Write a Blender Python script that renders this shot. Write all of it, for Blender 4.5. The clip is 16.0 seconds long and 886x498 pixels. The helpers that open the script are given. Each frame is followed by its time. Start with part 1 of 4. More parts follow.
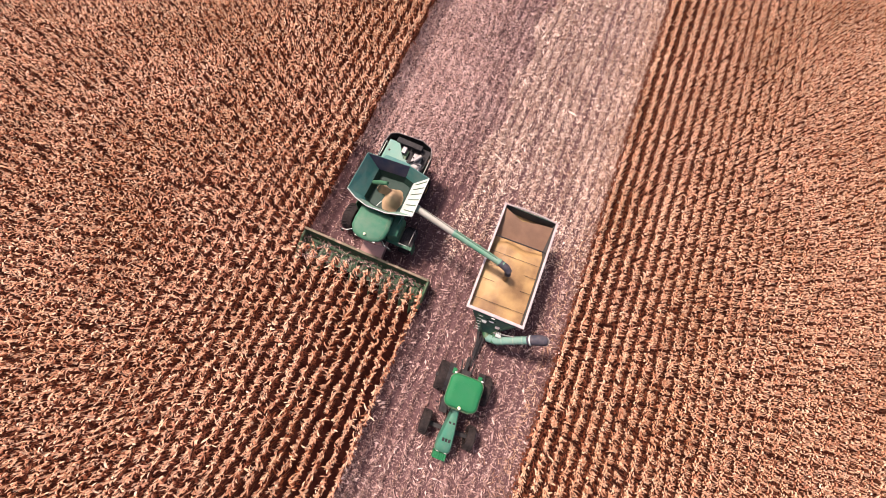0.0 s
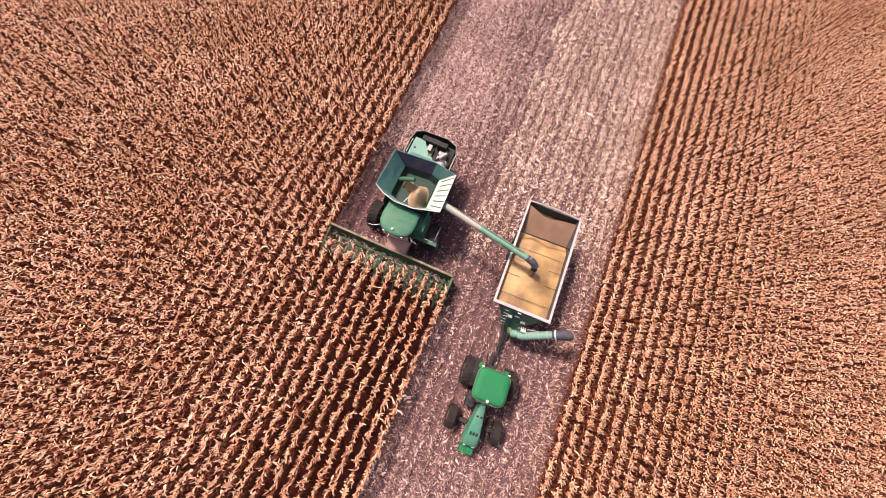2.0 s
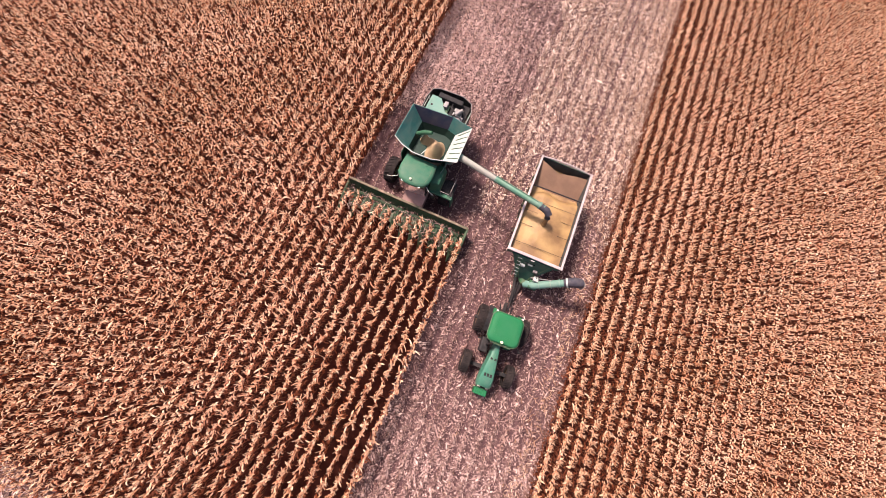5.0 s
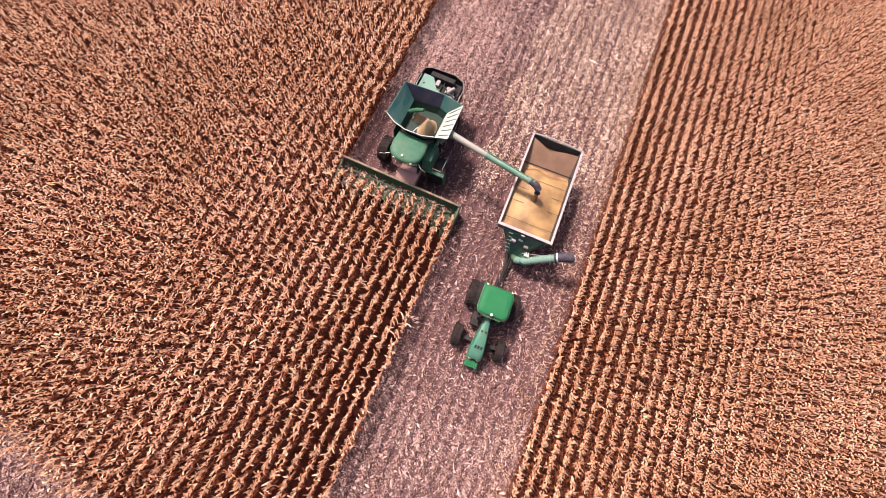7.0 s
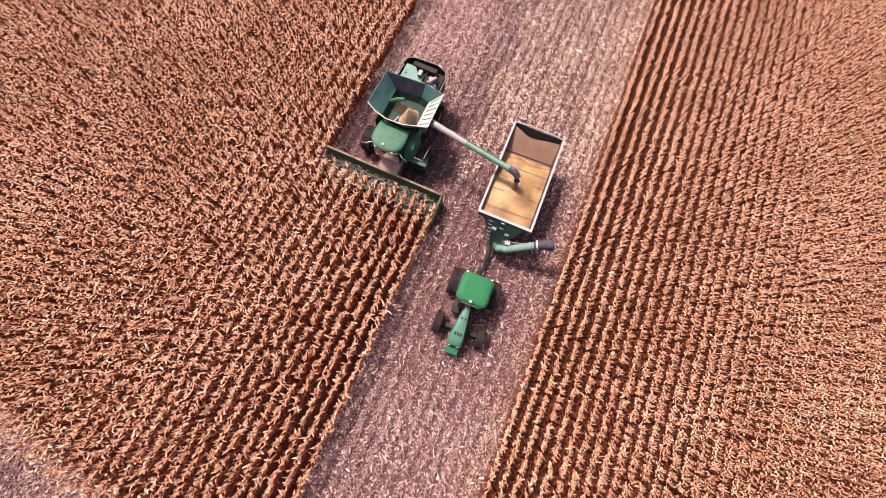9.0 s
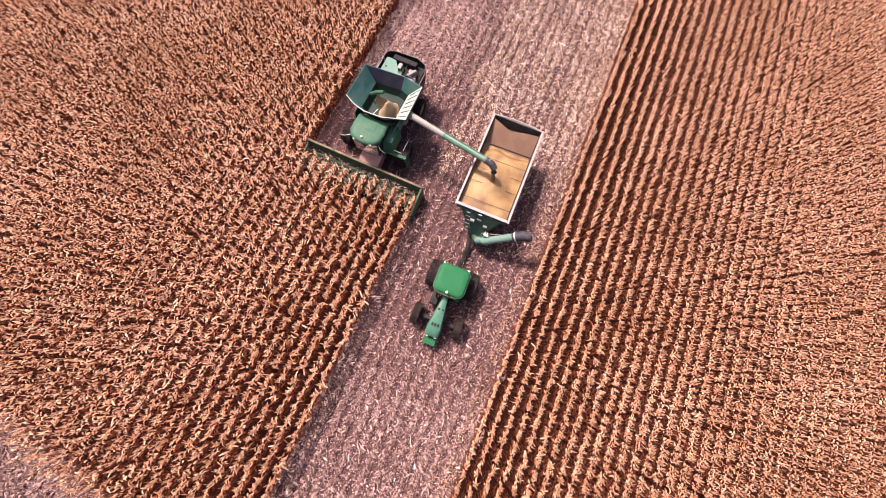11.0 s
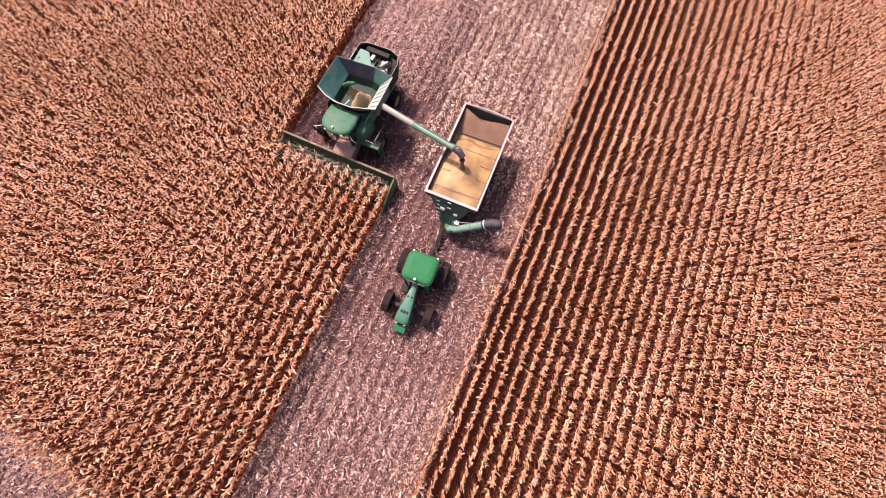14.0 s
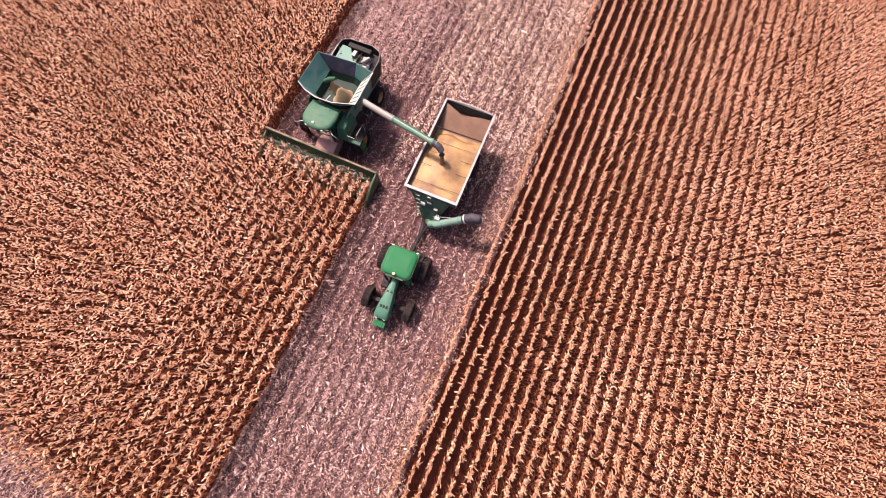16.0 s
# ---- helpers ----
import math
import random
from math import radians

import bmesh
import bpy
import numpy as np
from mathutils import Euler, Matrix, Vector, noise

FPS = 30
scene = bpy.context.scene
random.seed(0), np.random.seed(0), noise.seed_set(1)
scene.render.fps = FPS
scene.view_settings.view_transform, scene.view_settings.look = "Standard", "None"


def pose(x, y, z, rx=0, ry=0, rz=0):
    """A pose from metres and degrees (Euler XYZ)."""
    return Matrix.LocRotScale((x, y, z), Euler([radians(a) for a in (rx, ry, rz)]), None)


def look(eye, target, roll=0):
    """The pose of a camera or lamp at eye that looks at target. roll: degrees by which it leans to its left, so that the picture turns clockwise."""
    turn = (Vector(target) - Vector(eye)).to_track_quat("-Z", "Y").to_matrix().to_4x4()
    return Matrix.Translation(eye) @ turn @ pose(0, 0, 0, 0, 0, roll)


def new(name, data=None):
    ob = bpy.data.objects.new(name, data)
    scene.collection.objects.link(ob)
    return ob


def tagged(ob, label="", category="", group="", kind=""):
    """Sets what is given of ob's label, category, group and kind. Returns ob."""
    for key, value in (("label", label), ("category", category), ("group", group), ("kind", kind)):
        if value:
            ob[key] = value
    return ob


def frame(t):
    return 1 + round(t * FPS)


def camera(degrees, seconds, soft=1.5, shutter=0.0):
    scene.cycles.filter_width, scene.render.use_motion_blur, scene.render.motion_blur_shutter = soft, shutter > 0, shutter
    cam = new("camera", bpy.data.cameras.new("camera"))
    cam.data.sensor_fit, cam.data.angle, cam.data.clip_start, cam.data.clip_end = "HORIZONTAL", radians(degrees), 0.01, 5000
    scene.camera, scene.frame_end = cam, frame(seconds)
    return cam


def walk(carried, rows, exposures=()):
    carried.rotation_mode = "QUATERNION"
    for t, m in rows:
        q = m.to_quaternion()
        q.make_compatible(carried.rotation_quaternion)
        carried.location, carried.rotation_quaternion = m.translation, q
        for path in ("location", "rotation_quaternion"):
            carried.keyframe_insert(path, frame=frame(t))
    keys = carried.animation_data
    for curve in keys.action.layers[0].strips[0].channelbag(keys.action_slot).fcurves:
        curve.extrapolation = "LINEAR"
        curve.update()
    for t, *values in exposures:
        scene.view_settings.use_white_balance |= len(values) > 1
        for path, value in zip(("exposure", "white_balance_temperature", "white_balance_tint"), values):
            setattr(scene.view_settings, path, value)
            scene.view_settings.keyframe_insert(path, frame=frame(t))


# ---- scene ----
# A drone hangs about 27 m over a combine that unloads into a grain cart. The world hangs on the
# combine: rows run along y, the machines face -y.
cam = camera(101.55, 16.0, soft=0.6)
ROWS = [
    (0.0, 5.994, -4.010, 26.709, 14.431, -3.804, 23.042),
    (0.5, 5.476, -4.060, 26.784, 14.568, -3.719, 22.946),
    (1.0, 5.058, -4.365, 26.787, 14.830, -3.828, 22.965),
    (1.5, 4.738, -4.856, 26.750, 15.121, -4.032, 23.050),
    (2.0, 4.513, -5.470, 26.693, 15.380, -4.258, 23.166),
    (2.5, 4.380, -6.151, 26.631, 15.573, -4.458, 23.288),
    (3.0, 4.335, -6.851, 26.575, 15.686, -4.603, 23.402),
    (3.5, 4.372, -7.531, 26.531, 15.718, -4.677, 23.498),
    (4.0, 4.486, -8.160, 26.500, 15.681, -4.678, 23.573),
    (4.5, 4.670, -8.716, 26.483, 15.589, -4.609, 23.626),
    (7.0, 6.359, -10.174, 26.545, 14.883, -3.667, 23.685),
    (7.5, 6.795, -10.235, 26.570, 14.777, -3.451, 23.685),
    (8.0, 7.247, -10.247, 26.596, 14.695, -3.248, 23.687),
    (8.5, 7.709, -10.225, 26.621, 14.637, -3.063, 23.694),
    (9.0, 8.175, -10.182, 26.644, 14.600, -2.896, 23.706),
    (11.5, 10.491, -9.988, 26.733, 14.577, -2.191, 23.789),
    (12.0, 10.946, -9.970, 26.744, 14.586, -2.030, 23.797),
    (12.5, 11.399, -9.952, 26.753, 14.603, -1.851, 23.798),
    (13.0, 11.851, -9.925, 26.758, 14.630, -1.653, 23.792),
    (13.5, 12.301, -9.883, 26.756, 14.674, -1.443, 23.780),
    (14.0, 12.747, -9.823, 26.748, 14.736, -1.234, 23.762),
    (14.5, 13.182, -9.749, 26.731, 14.817, -1.048, 23.742),
    (15.0, 13.596, -9.676, 26.702, 14.910, -0.917, 23.725),
    (15.5, 13.976, -9.631, 26.661, 14.999, -0.883, 23.715),
    (16.0, 14.297, -9.665, 26.608, 15.051, -1.004, 23.718),
]
walk(cam, [(t, pose(x, y, z, tilt, lean, turn)) for t, x, y, z, tilt, lean, turn in ROWS],
     [(0.0, 0.80, 6850, 24.0), (8.0, 0.80, 6850, 27.0), (16.0, 0.85, 6950, 33.5)])

# ---- world and sun ----
SUN_ELEVATION, SUN_TURN = radians(58), radians(64)
world = bpy.data.worlds.new("sky")
scene.world = world
world.use_nodes = True
sky = world.node_tree.nodes.new("ShaderNodeTexSky")
sky.sky_type = "NISHITA"
sky.sun_disc = False
sky.sun_elevation, sky.sun_rotation = SUN_ELEVATION, -SUN_TURN
sky.dust_density = 6.0
background = world.node_tree.nodes["Background"]
background.inputs["Strength"].default_value = 0.088
world.node_tree.links.new(sky.outputs["Color"], background.inputs["Color"])
sun = new("sun", bpy.data.lights.new("sun", "SUN"))
sun.data.energy, sun.data.angle, sun.data.color = 3.65, radians(8), (1.0, 0.91, 0.80)
sun_from = Vector((-math.sin(SUN_TURN) * math.cos(SUN_ELEVATION), math.cos(SUN_TURN) * math.cos(SUN_ELEVATION), math.sin(SUN_ELEVATION)))
sun.matrix_world = look(sun_from * 100, (0, 0, 0))


# ---- materials ----
def material(name, colours, rough=0.6, metal=0.0, grain=40.0, patch=3.0, bump=0.15, dust=0.0, dust_colour=(0.36, 0.25, 0.19), island=False, glow_through=0.0, gloss=0.5):
    """A surface of two or three tones, mixed by a coarse and a fine noise, with bump and a film of field dust."""
    m = bpy.data.materials.new(name)
    m.use_nodes = True
    tree = m.node_tree
    add, link = tree.nodes.new, tree.links.new
    shader = tree.nodes["Principled BSDF"]
    where = add("ShaderNodeTexCoord").outputs["Object"]

    def noise_node(scale, detail=4.0):
        n = add("ShaderNodeTexNoise")
        n.inputs["Scale"].default_value, n.inputs["Detail"].default_value = scale, detail
        link(where, n.inputs["Vector"])
        return n.outputs["Fac"]

    def sharper(socket, low, high):
        r = add("ShaderNodeMapRange")
        r.inputs["From Min"].default_value, r.inputs["From Max"].default_value = low, high
        link(socket, r.inputs["Value"])
        return r.outputs["Result"]

    def mixed(fac, a, b):
        x = add("ShaderNodeMix")
        x.data_type = "RGBA"
        link(fac, x.inputs["Factor"])
        for socket, value in ((x.inputs[6], a), (x.inputs[7], b)):
            if isinstance(value, tuple):
                socket.default_value = (*value, 1)
            else:
                link(value, socket)
        return x.outputs[2]

    coarse, fine = noise_node(patch), noise_node(grain)
    if island:
        pick = add("ShaderNodeNewGeometry").outputs["Random Per Island"]
        ramp = add("ShaderNodeValToRGB")
        link(pick, ramp.inputs["Fac"])
        ramp.color_ramp.elements[0].color, ramp.color_ramp.elements[1].color = (*colours[0], 1), (*colours[-1], 1)
        for k, c in enumerate(colours[1:-1]):
            ramp.color_ramp.elements.new((k + 1) / (len(colours) - 1)).color = (*c, 1)
        warm = add("ShaderNodeHueSaturation")
        warm.inputs["Saturation"].default_value, warm.inputs["Value"].default_value = 1.12, 0.82
        link(ramp.outputs["Color"], warm.inputs["Color"])
        colour = mixed(sharper(coarse, 0.35, 0.65), ramp.outputs["Color"], warm.outputs["Color"])
    else:
        colour = mixed(sharper(fine, 0.3, 0.7), colours[0], colours[1])
        colour = mixed(sharper(coarse, 0.4, 0.65), colour, colours[-1])
    if dust:
        film = add("ShaderNodeMath")
        film.operation = "MULTIPLY"
        film.inputs[1].default_value = dust
        link(sharper(noise_node(patch * 1.7, 6.0), 0.3, 0.75), film.inputs[0])
        colour = mixed(film.outputs[0], colour, dust_colour)
    link(colour, shader.inputs["Base Color"])
    shader.inputs["Roughness"].default_value, shader.inputs["Metallic"].default_value = rough, metal
    shader.inputs["Specular IOR Level"].default_value = gloss
    if glow_through:
        thin, both = add("ShaderNodeBsdfTranslucent"), add("ShaderNodeMixShader")
        both.inputs["Fac"].default_value = glow_through
        link(colour, thin.inputs["Color"])
        link(shader.outputs["BSDF"], both.inputs[1])
        link(thin.outputs["BSDF"], both.inputs[2])
        link(both.outputs["Shader"], tree.nodes["Material Output"].inputs["Surface"])
    if bump:
        b = add("ShaderNodeBump")
        b.inputs["Strength"].default_value, b.inputs["Distance"].default_value = bump, 0.02
        link(fine, b.inputs["Height"])
        link(b.outputs["Normal"], shader.inputs["Normal"])
    return m


def glass_material(name, tint):
    m = bpy.data.materials.new(name)
    m.use_nodes = True
    shader = m.node_tree.nodes["Principled BSDF"]
    shader.inputs["Base Color"].default_value = (*tint, 1)
    shader.inputs["Roughness"].default_value = 0.06
    shader.inputs["Transmission Weight"].default_value = 0.7
    shader.inputs["IOR"].default_value = 1.45
    return m


LEAF = material("dry_corn_leaf", [(0.46, 0.196, 0.116), (0.77, 0.422, 0.272), (0.90, 0.558, 0.378), (0.96, 0.668, 0.468), (0.97, 0.77, 0.585)], 0.75, grain=30, patch=0.14, bump=0.0, island=True, glow_through=0.25, gloss=0.3)
LITTER = material("chopped_corn_litter", [(0.10, 0.050, 0.046), (0.19, 0.108, 0.100), (0.31, 0.193, 0.178), (0.46, 0.312, 0.285), (0.72, 0.545, 0.495)], 0.85, grain=30, patch=0.3, bump=0.0, island=True)
# Low-contrast pink that paints the airborne dust haze onto the chaff.
HAZE_LITTER = material("haze_pink_chaff", [(0.34, 0.205, 0.185), (0.48, 0.32, 0.29), (0.60, 0.42, 0.385), (0.72, 0.54, 0.49)], 0.95, grain=30, patch=0.3, bump=0.0, island=True)
PALE_LITTER = material("pale_corn_litter", [(0.17, 0.095, 0.075), (0.40, 0.26, 0.21), (0.66, 0.48, 0.40), (0.88, 0.70, 0.60), (0.96, 0.84, 0.75)], 0.85, grain=30, patch=0.3, bump=0.0, island=True, glow_through=0.25)
TASSEL = material("straw_pale_tassel", [(0.55, 0.30, 0.19), (0.90, 0.63, 0.45), (0.97, 0.78, 0.60)], 0.8, grain=30, patch=0.14, bump=0.0, island=True, glow_through=0.5, gloss=0.2)
# Shade inside the rows is put into the lower leaves' brown.
SHADED_LEAF = material("shaded_brown_leaf", [(0.12, 0.033, 0.019), (0.21, 0.066, 0.037), (0.32, 0.120, 0.069)], 0.8, grain=30, patch=0.14, bump=0.0, island=True, glow_through=0.3, gloss=0.2)
# Stalks are darkened too, to sink into the shaded gaps.
STALK = material("shaded_dry_stalk", [(0.11, 0.042, 0.025), (0.19, 0.08, 0.048), (0.26, 0.12, 0.075)], 0.85, grain=30, patch=0.4, bump=0.0, island=True, gloss=0.2)
STUB = material("cut_stalk", [(0.24, 0.12, 0.075), (0.46, 0.28, 0.19), (0.80, 0.60, 0.46)], 0.85, grain=30, patch=0.4, bump=0.0, island=True)
# Shade between the standing rows is put into this near-black red base.
SOIL = material("shade_darkened_red_soil", [(0.026, 0.0062, 0.0042), (0.044, 0.0118, 0.0078), (0.034, 0.0088, 0.0058)], 0.95, grain=9, patch=0.25, bump=0.5, gloss=0.1)
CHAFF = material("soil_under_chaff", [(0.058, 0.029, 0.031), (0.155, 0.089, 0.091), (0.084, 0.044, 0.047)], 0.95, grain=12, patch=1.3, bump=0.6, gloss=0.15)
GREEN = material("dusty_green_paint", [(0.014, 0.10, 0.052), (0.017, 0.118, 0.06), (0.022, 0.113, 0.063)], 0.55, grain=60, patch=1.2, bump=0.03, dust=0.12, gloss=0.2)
ROOF_GREEN = material("clean_green_paint", [(0.004, 0.135, 0.050), (0.006, 0.152, 0.058), (0.008, 0.145, 0.058)], 0.6, grain=60, patch=1.2, bump=0.02, dust=0.03, gloss=0.15)
# Sky reflection on the hood is put into this lighter base.
HOOD_GREEN = material("sky_lit_green_paint", [(0.022, 0.16, 0.105), (0.028, 0.18, 0.118), (0.036, 0.17, 0.118)], 0.4, grain=60, patch=1.2, bump=0.02, dust=0.15, gloss=0.4)
CAB_GREEN = material("sunlit_green_cab_paint", [(0.013, 0.122, 0.070), (0.018, 0.14, 0.082), (0.03, 0.136, 0.085)], 0.55, grain=60, patch=1.2, bump=0.03, dust=0.14, gloss=0.2)
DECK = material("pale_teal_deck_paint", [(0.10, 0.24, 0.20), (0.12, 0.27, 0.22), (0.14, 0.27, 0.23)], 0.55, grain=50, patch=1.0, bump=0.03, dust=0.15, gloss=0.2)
AUGER_GREEN = material("faded_green_auger_paint", [(0.055, 0.19, 0.125), (0.07, 0.215, 0.145), (0.12, 0.235, 0.18)], 0.5, grain=50, patch=1.5, bump=0.03, dust=0.12)
PALE_AUGER = material("dust_white_auger_paint", [(0.20, 0.24, 0.205), (0.27, 0.29, 0.26), (0.30, 0.29, 0.265)], 0.6, grain=50, patch=1.1, bump=0.04, dust=0.3)
SPOUT = material("blue_black_rubber", [(0.022, 0.025, 0.042), (0.03, 0.034, 0.055), (0.045, 0.045, 0.06)], 0.6, grain=40, patch=2.0, bump=0.08, dust=0.12, gloss=0.3)
TANK = material("dark_green_tank_steel", [(0.008, 0.030, 0.022), (0.012, 0.04, 0.03), (0.016, 0.04, 0.032)], 0.6, grain=40, patch=1.0, bump=0.05, gloss=0.25)
LINING = material("dark_hopper_lining", [(0.034, 0.044, 0.048), (0.045, 0.056, 0.060), (0.06, 0.07, 0.07)], 0.6, 0.0, grain=30, patch=1.0, bump=0.05, dust=0.12, gloss=0.3)
PALE_GREEN = material("pale_green_panel", [(0.10, 0.25, 0.20), (0.13, 0.29, 0.23), (0.16, 0.29, 0.24)], 0.5, grain=50, patch=1.0, bump=0.03, dust=0.4)
TEAL = material("teal_green_panel", [(0.015, 0.13, 0.12), (0.02, 0.16, 0.14), (0.03, 0.15, 0.14)], 0.5, grain=50, patch=1.0, bump=0.03, dust=0.2)
# Dark blue holds the shade of the rear tank panel.
NAVY = material("shade_blue_panel", [(0.018, 0.022, 0.06), (0.025, 0.03, 0.075), (0.03, 0.04, 0.07)], 0.7, grain=60, patch=1.0, bump=0.1, dust=0.15)
HEADER_GREEN = material("dust_covered_green_steel", [(0.010, 0.052, 0.024), (0.016, 0.068, 0.032), (0.028, 0.066, 0.034)], 0.65, grain=30, patch=1.3, bump=0.08, dust=0.1, gloss=0.25)
DARK_GREEN = material("dark_green_steel", [(0.012, 0.085, 0.032), (0.02, 0.11, 0.045), (0.03, 0.10, 0.05)], 0.55, grain=60, patch=1.5, bump=0.05, dust=0.3)
GALVANISED = material("pale_galvanised_steel", [(0.50, 0.56, 0.54), (0.44, 0.51, 0.49), (0.56, 0.60, 0.57)], 0.5, 0.25, grain=25, patch=2.0, bump=0.03, dust=0.25)
RIM_WHITE = material("pale_grey_rim_paint", [(0.40, 0.345, 0.355), (0.34, 0.295, 0.305), (0.46, 0.40, 0.40)], 0.5, grain=50, patch=2.0, bump=0.03, dust=0.25)
RUBBER = material("dusty_black_rubber", [(0.012, 0.011, 0.012), (0.02, 0.017, 0.018), (0.028, 0.022, 0.022)], 0.85, grain=30, patch=2.0, bump=0.2, dust=0.05, gloss=0.12)
BLACK = material("black_metal", [(0.012, 0.013, 0.016), (0.02, 0.021, 0.024), (0.028, 0.028, 0.03)], 0.6, grain=40, patch=2.0, bump=0.08, dust=0.06, gloss=0.15)
YELLOW = material("yellow_wheel_paint", [(0.42, 0.25, 0.04), (0.46, 0.29, 0.05), (0.40, 0.26, 0.08)], 0.5, grain=50, patch=3.0, bump=0.03, dust=0.5)
DARK_RIM = material("dark_brown_wheel_paint", [(0.075, 0.05, 0.03), (0.10, 0.065, 0.035), (0.06, 0.042, 0.032)], 0.8, grain=40, patch=3.0, bump=0.1, dust=0.5, dust_colour=(0.16, 0.095, 0.075))
GREY = material("grey_cast_metal", [(0.20, 0.20, 0.21), (0.28, 0.28, 0.29), (0.24, 0.23, 0.23)], 0.5, 0.4, grain=40, patch=3.0, bump=0.08, dust=0.3)
DUSTED = material("dust_caked_steel", [(0.36, 0.205, 0.18), (0.42, 0.25, 0.22), (0.28, 0.17, 0.145)], 0.85, grain=40, patch=1.5, bump=0.1)
BEAM_DUST = material("dust_coated_green_beam", [(0.05, 0.085, 0.045), (0.08, 0.10, 0.06), (0.10, 0.11, 0.065)], 0.8, grain=30, patch=1.1, bump=0.1, dust=0.75, dust_colour=(0.40, 0.27, 0.21), gloss=0.2)
HOPPER_GREEN = material("deep_green_hopper_paint", [(0.012, 0.075, 0.055), (0.018, 0.09, 0.065), (0.025, 0.085, 0.065)], 0.5, grain=50, patch=1.2, bump=0.03, dust=0.12, gloss=0.35)
GRAIN = material("shelled_corn_grain", [(0.175, 0.094, 0.042), (0.235, 0.135, 0.058), (0.41, 0.26, 0.105)], 0.6, grain=45, patch=0.55, bump=0.25)
TANK_GRAIN = material("dusty_shelled_corn", [(0.25, 0.165, 0.09), (0.32, 0.215, 0.12), (0.40, 0.28, 0.165)], 0.7, grain=45, patch=0.9, bump=0.25, dust=0.25, dust_colour=(0.42, 0.32, 0.24))
SLOPE = material("brown_plate_steel", [(0.15, 0.088, 0.06), (0.18, 0.11, 0.075), (0.22, 0.13, 0.085)], 0.7, grain=35, patch=0.8, bump=0.08, gloss=0.2)
LAMP = material("clear_lamp_plastic", [(0.75, 0.74, 0.68), (0.7, 0.7, 0.66), (0.8, 0.78, 0.7)], 0.2, grain=20, patch=2, bump=0)
BEACON = material("pale_beacon_plastic", [(0.85, 0.80, 0.55), (0.8, 0.76, 0.5), (0.88, 0.84, 0.62)], 0.25, grain=20, patch=2, bump=0)
RED = material("red_lamp_plastic", [(0.5, 0.02, 0.02), (0.45, 0.02, 0.02), (0.5, 0.04, 0.03)], 0.3, grain=20, patch=2, bump=0)
GLASS = glass_material("tinted_cab_glass", (0.10, 0.14, 0.13))


# ---- mesh helpers ----
def thing(name, at, label, category, group="", kind=""):
    root = new(name)
    root.empty_display_size = 0.5
    root.location = at
    return tagged(root, label, category, group, kind)


def part(name, bm, mat, parent, label="", smooth=False):
    """Links bm, given in the thing's own coordinates, as one mesh under parent."""
    bmesh.ops.recalc_face_normals(bm, faces=bm.faces)
    data = bpy.data.meshes.new(name)
    bm.to_mesh(data)
    bm.free()
    data.materials.append(mat)
    if smooth:
        data.polygons.foreach_set("use_smooth", [True] * len(data.polygons))
        data.set_sharp_from_angle(angle=radians(40))
    ob = new(name, data)
    ob.parent = parent
    if label:
        tagged(ob, label)
    return ob


def loft(bm, rings, cap=True, closed=True):
    made = [[bm.verts.new(p) for p in ring] for ring in rings]
    n = len(made[0])
    for a, b in zip(made, made[1:]):
        for i in range(n if closed else n - 1):
            bm.faces.new((a[i], a[(i + 1) % n], b[(i + 1) % n], b[i]))
    if cap:
        bm.faces.new(made[0][::-1])
        bm.faces.new(made[-1])
    return bm


def box(x0, x1, y0, y1, z0, z1, bevel=0.02, bm=None):
    bm = bm or bmesh.new()
    start = len(bm.verts)
    loft(bm, [[(x0, y0, z), (x1, y0, z), (x1, y1, z), (x0, y1, z)] for z in (z0, z1)])
    if bevel:
        bm.verts.ensure_lookup_table()
        edges = {e for v in bm.verts[start:] for e in v.link_edges}
        bmesh.ops.bevel(bm, geom=list(edges), offset=bevel, segments=2, affect="EDGES", profile=0.6)
    return bm


def slab(points, thick, bm=None, bevel=0.0):
    """A plate over a flat polygon of 3D points, thickened along its normal."""
    bm = bm or bmesh.new()
    pts = [Vector(p) for p in points]
    n = (pts[1] - pts[0]).cross(pts[2] - pts[1]).normalized() * thick
    start = len(bm.verts)
    loft(bm, [pts, [p + n for p in pts]])
    if bevel:
        bm.verts.ensure_lookup_table()
        edges = {e for v in bm.verts[start:] for e in v.link_edges}
        bmesh.ops.bevel(bm, geom=list(edges), offset=bevel, segments=2, affect="EDGES", profile=0.6)
    return bm


def tube(path, radius, sides=10, bm=None, cap=True):
    bm = bm or bmesh.new()
    pts = [Vector(p) for p in path]
    radii = radius if isinstance(radius, (list, tuple)) else [radius] * len(pts)
    rings = []
    for i, p in enumerate(pts):
        way = (pts[min(i + 1, len(pts) - 1)] - pts[max(i - 1, 0)]).normalized()
        side = way.cross(Vector((0, 0, 1)) if abs(way.z) < 0.9 else Vector((0, 1, 0))).normalized()
        up = side.cross(way)
        rings.append([p + radii[i] * (math.cos(a) * side + math.sin(a) * up) for a in (2 * math.pi * k / sides for k in range(sides))])
    return loft(bm, rings, cap)


def lathe(profile, centre, axis="x", sides=32, bm=None, cap=True):
    """Turns (along, radius) pairs round an axis through centre."""
    bm = bm or bmesh.new()
    rings = []
    for h, r in profile:
        ring = []
        for k in range(sides):
            a = 2 * math.pi * k / sides
            u, v = r * math.cos(a), r * math.sin(a)
            ring.append(Vector(centre) + (Vector((h, u, v)) if axis == "x" else Vector((u, v, h)) if axis == "z" else Vector((u, h, v))))
        rings.append(ring)
    return loft(bm, rings, cap)


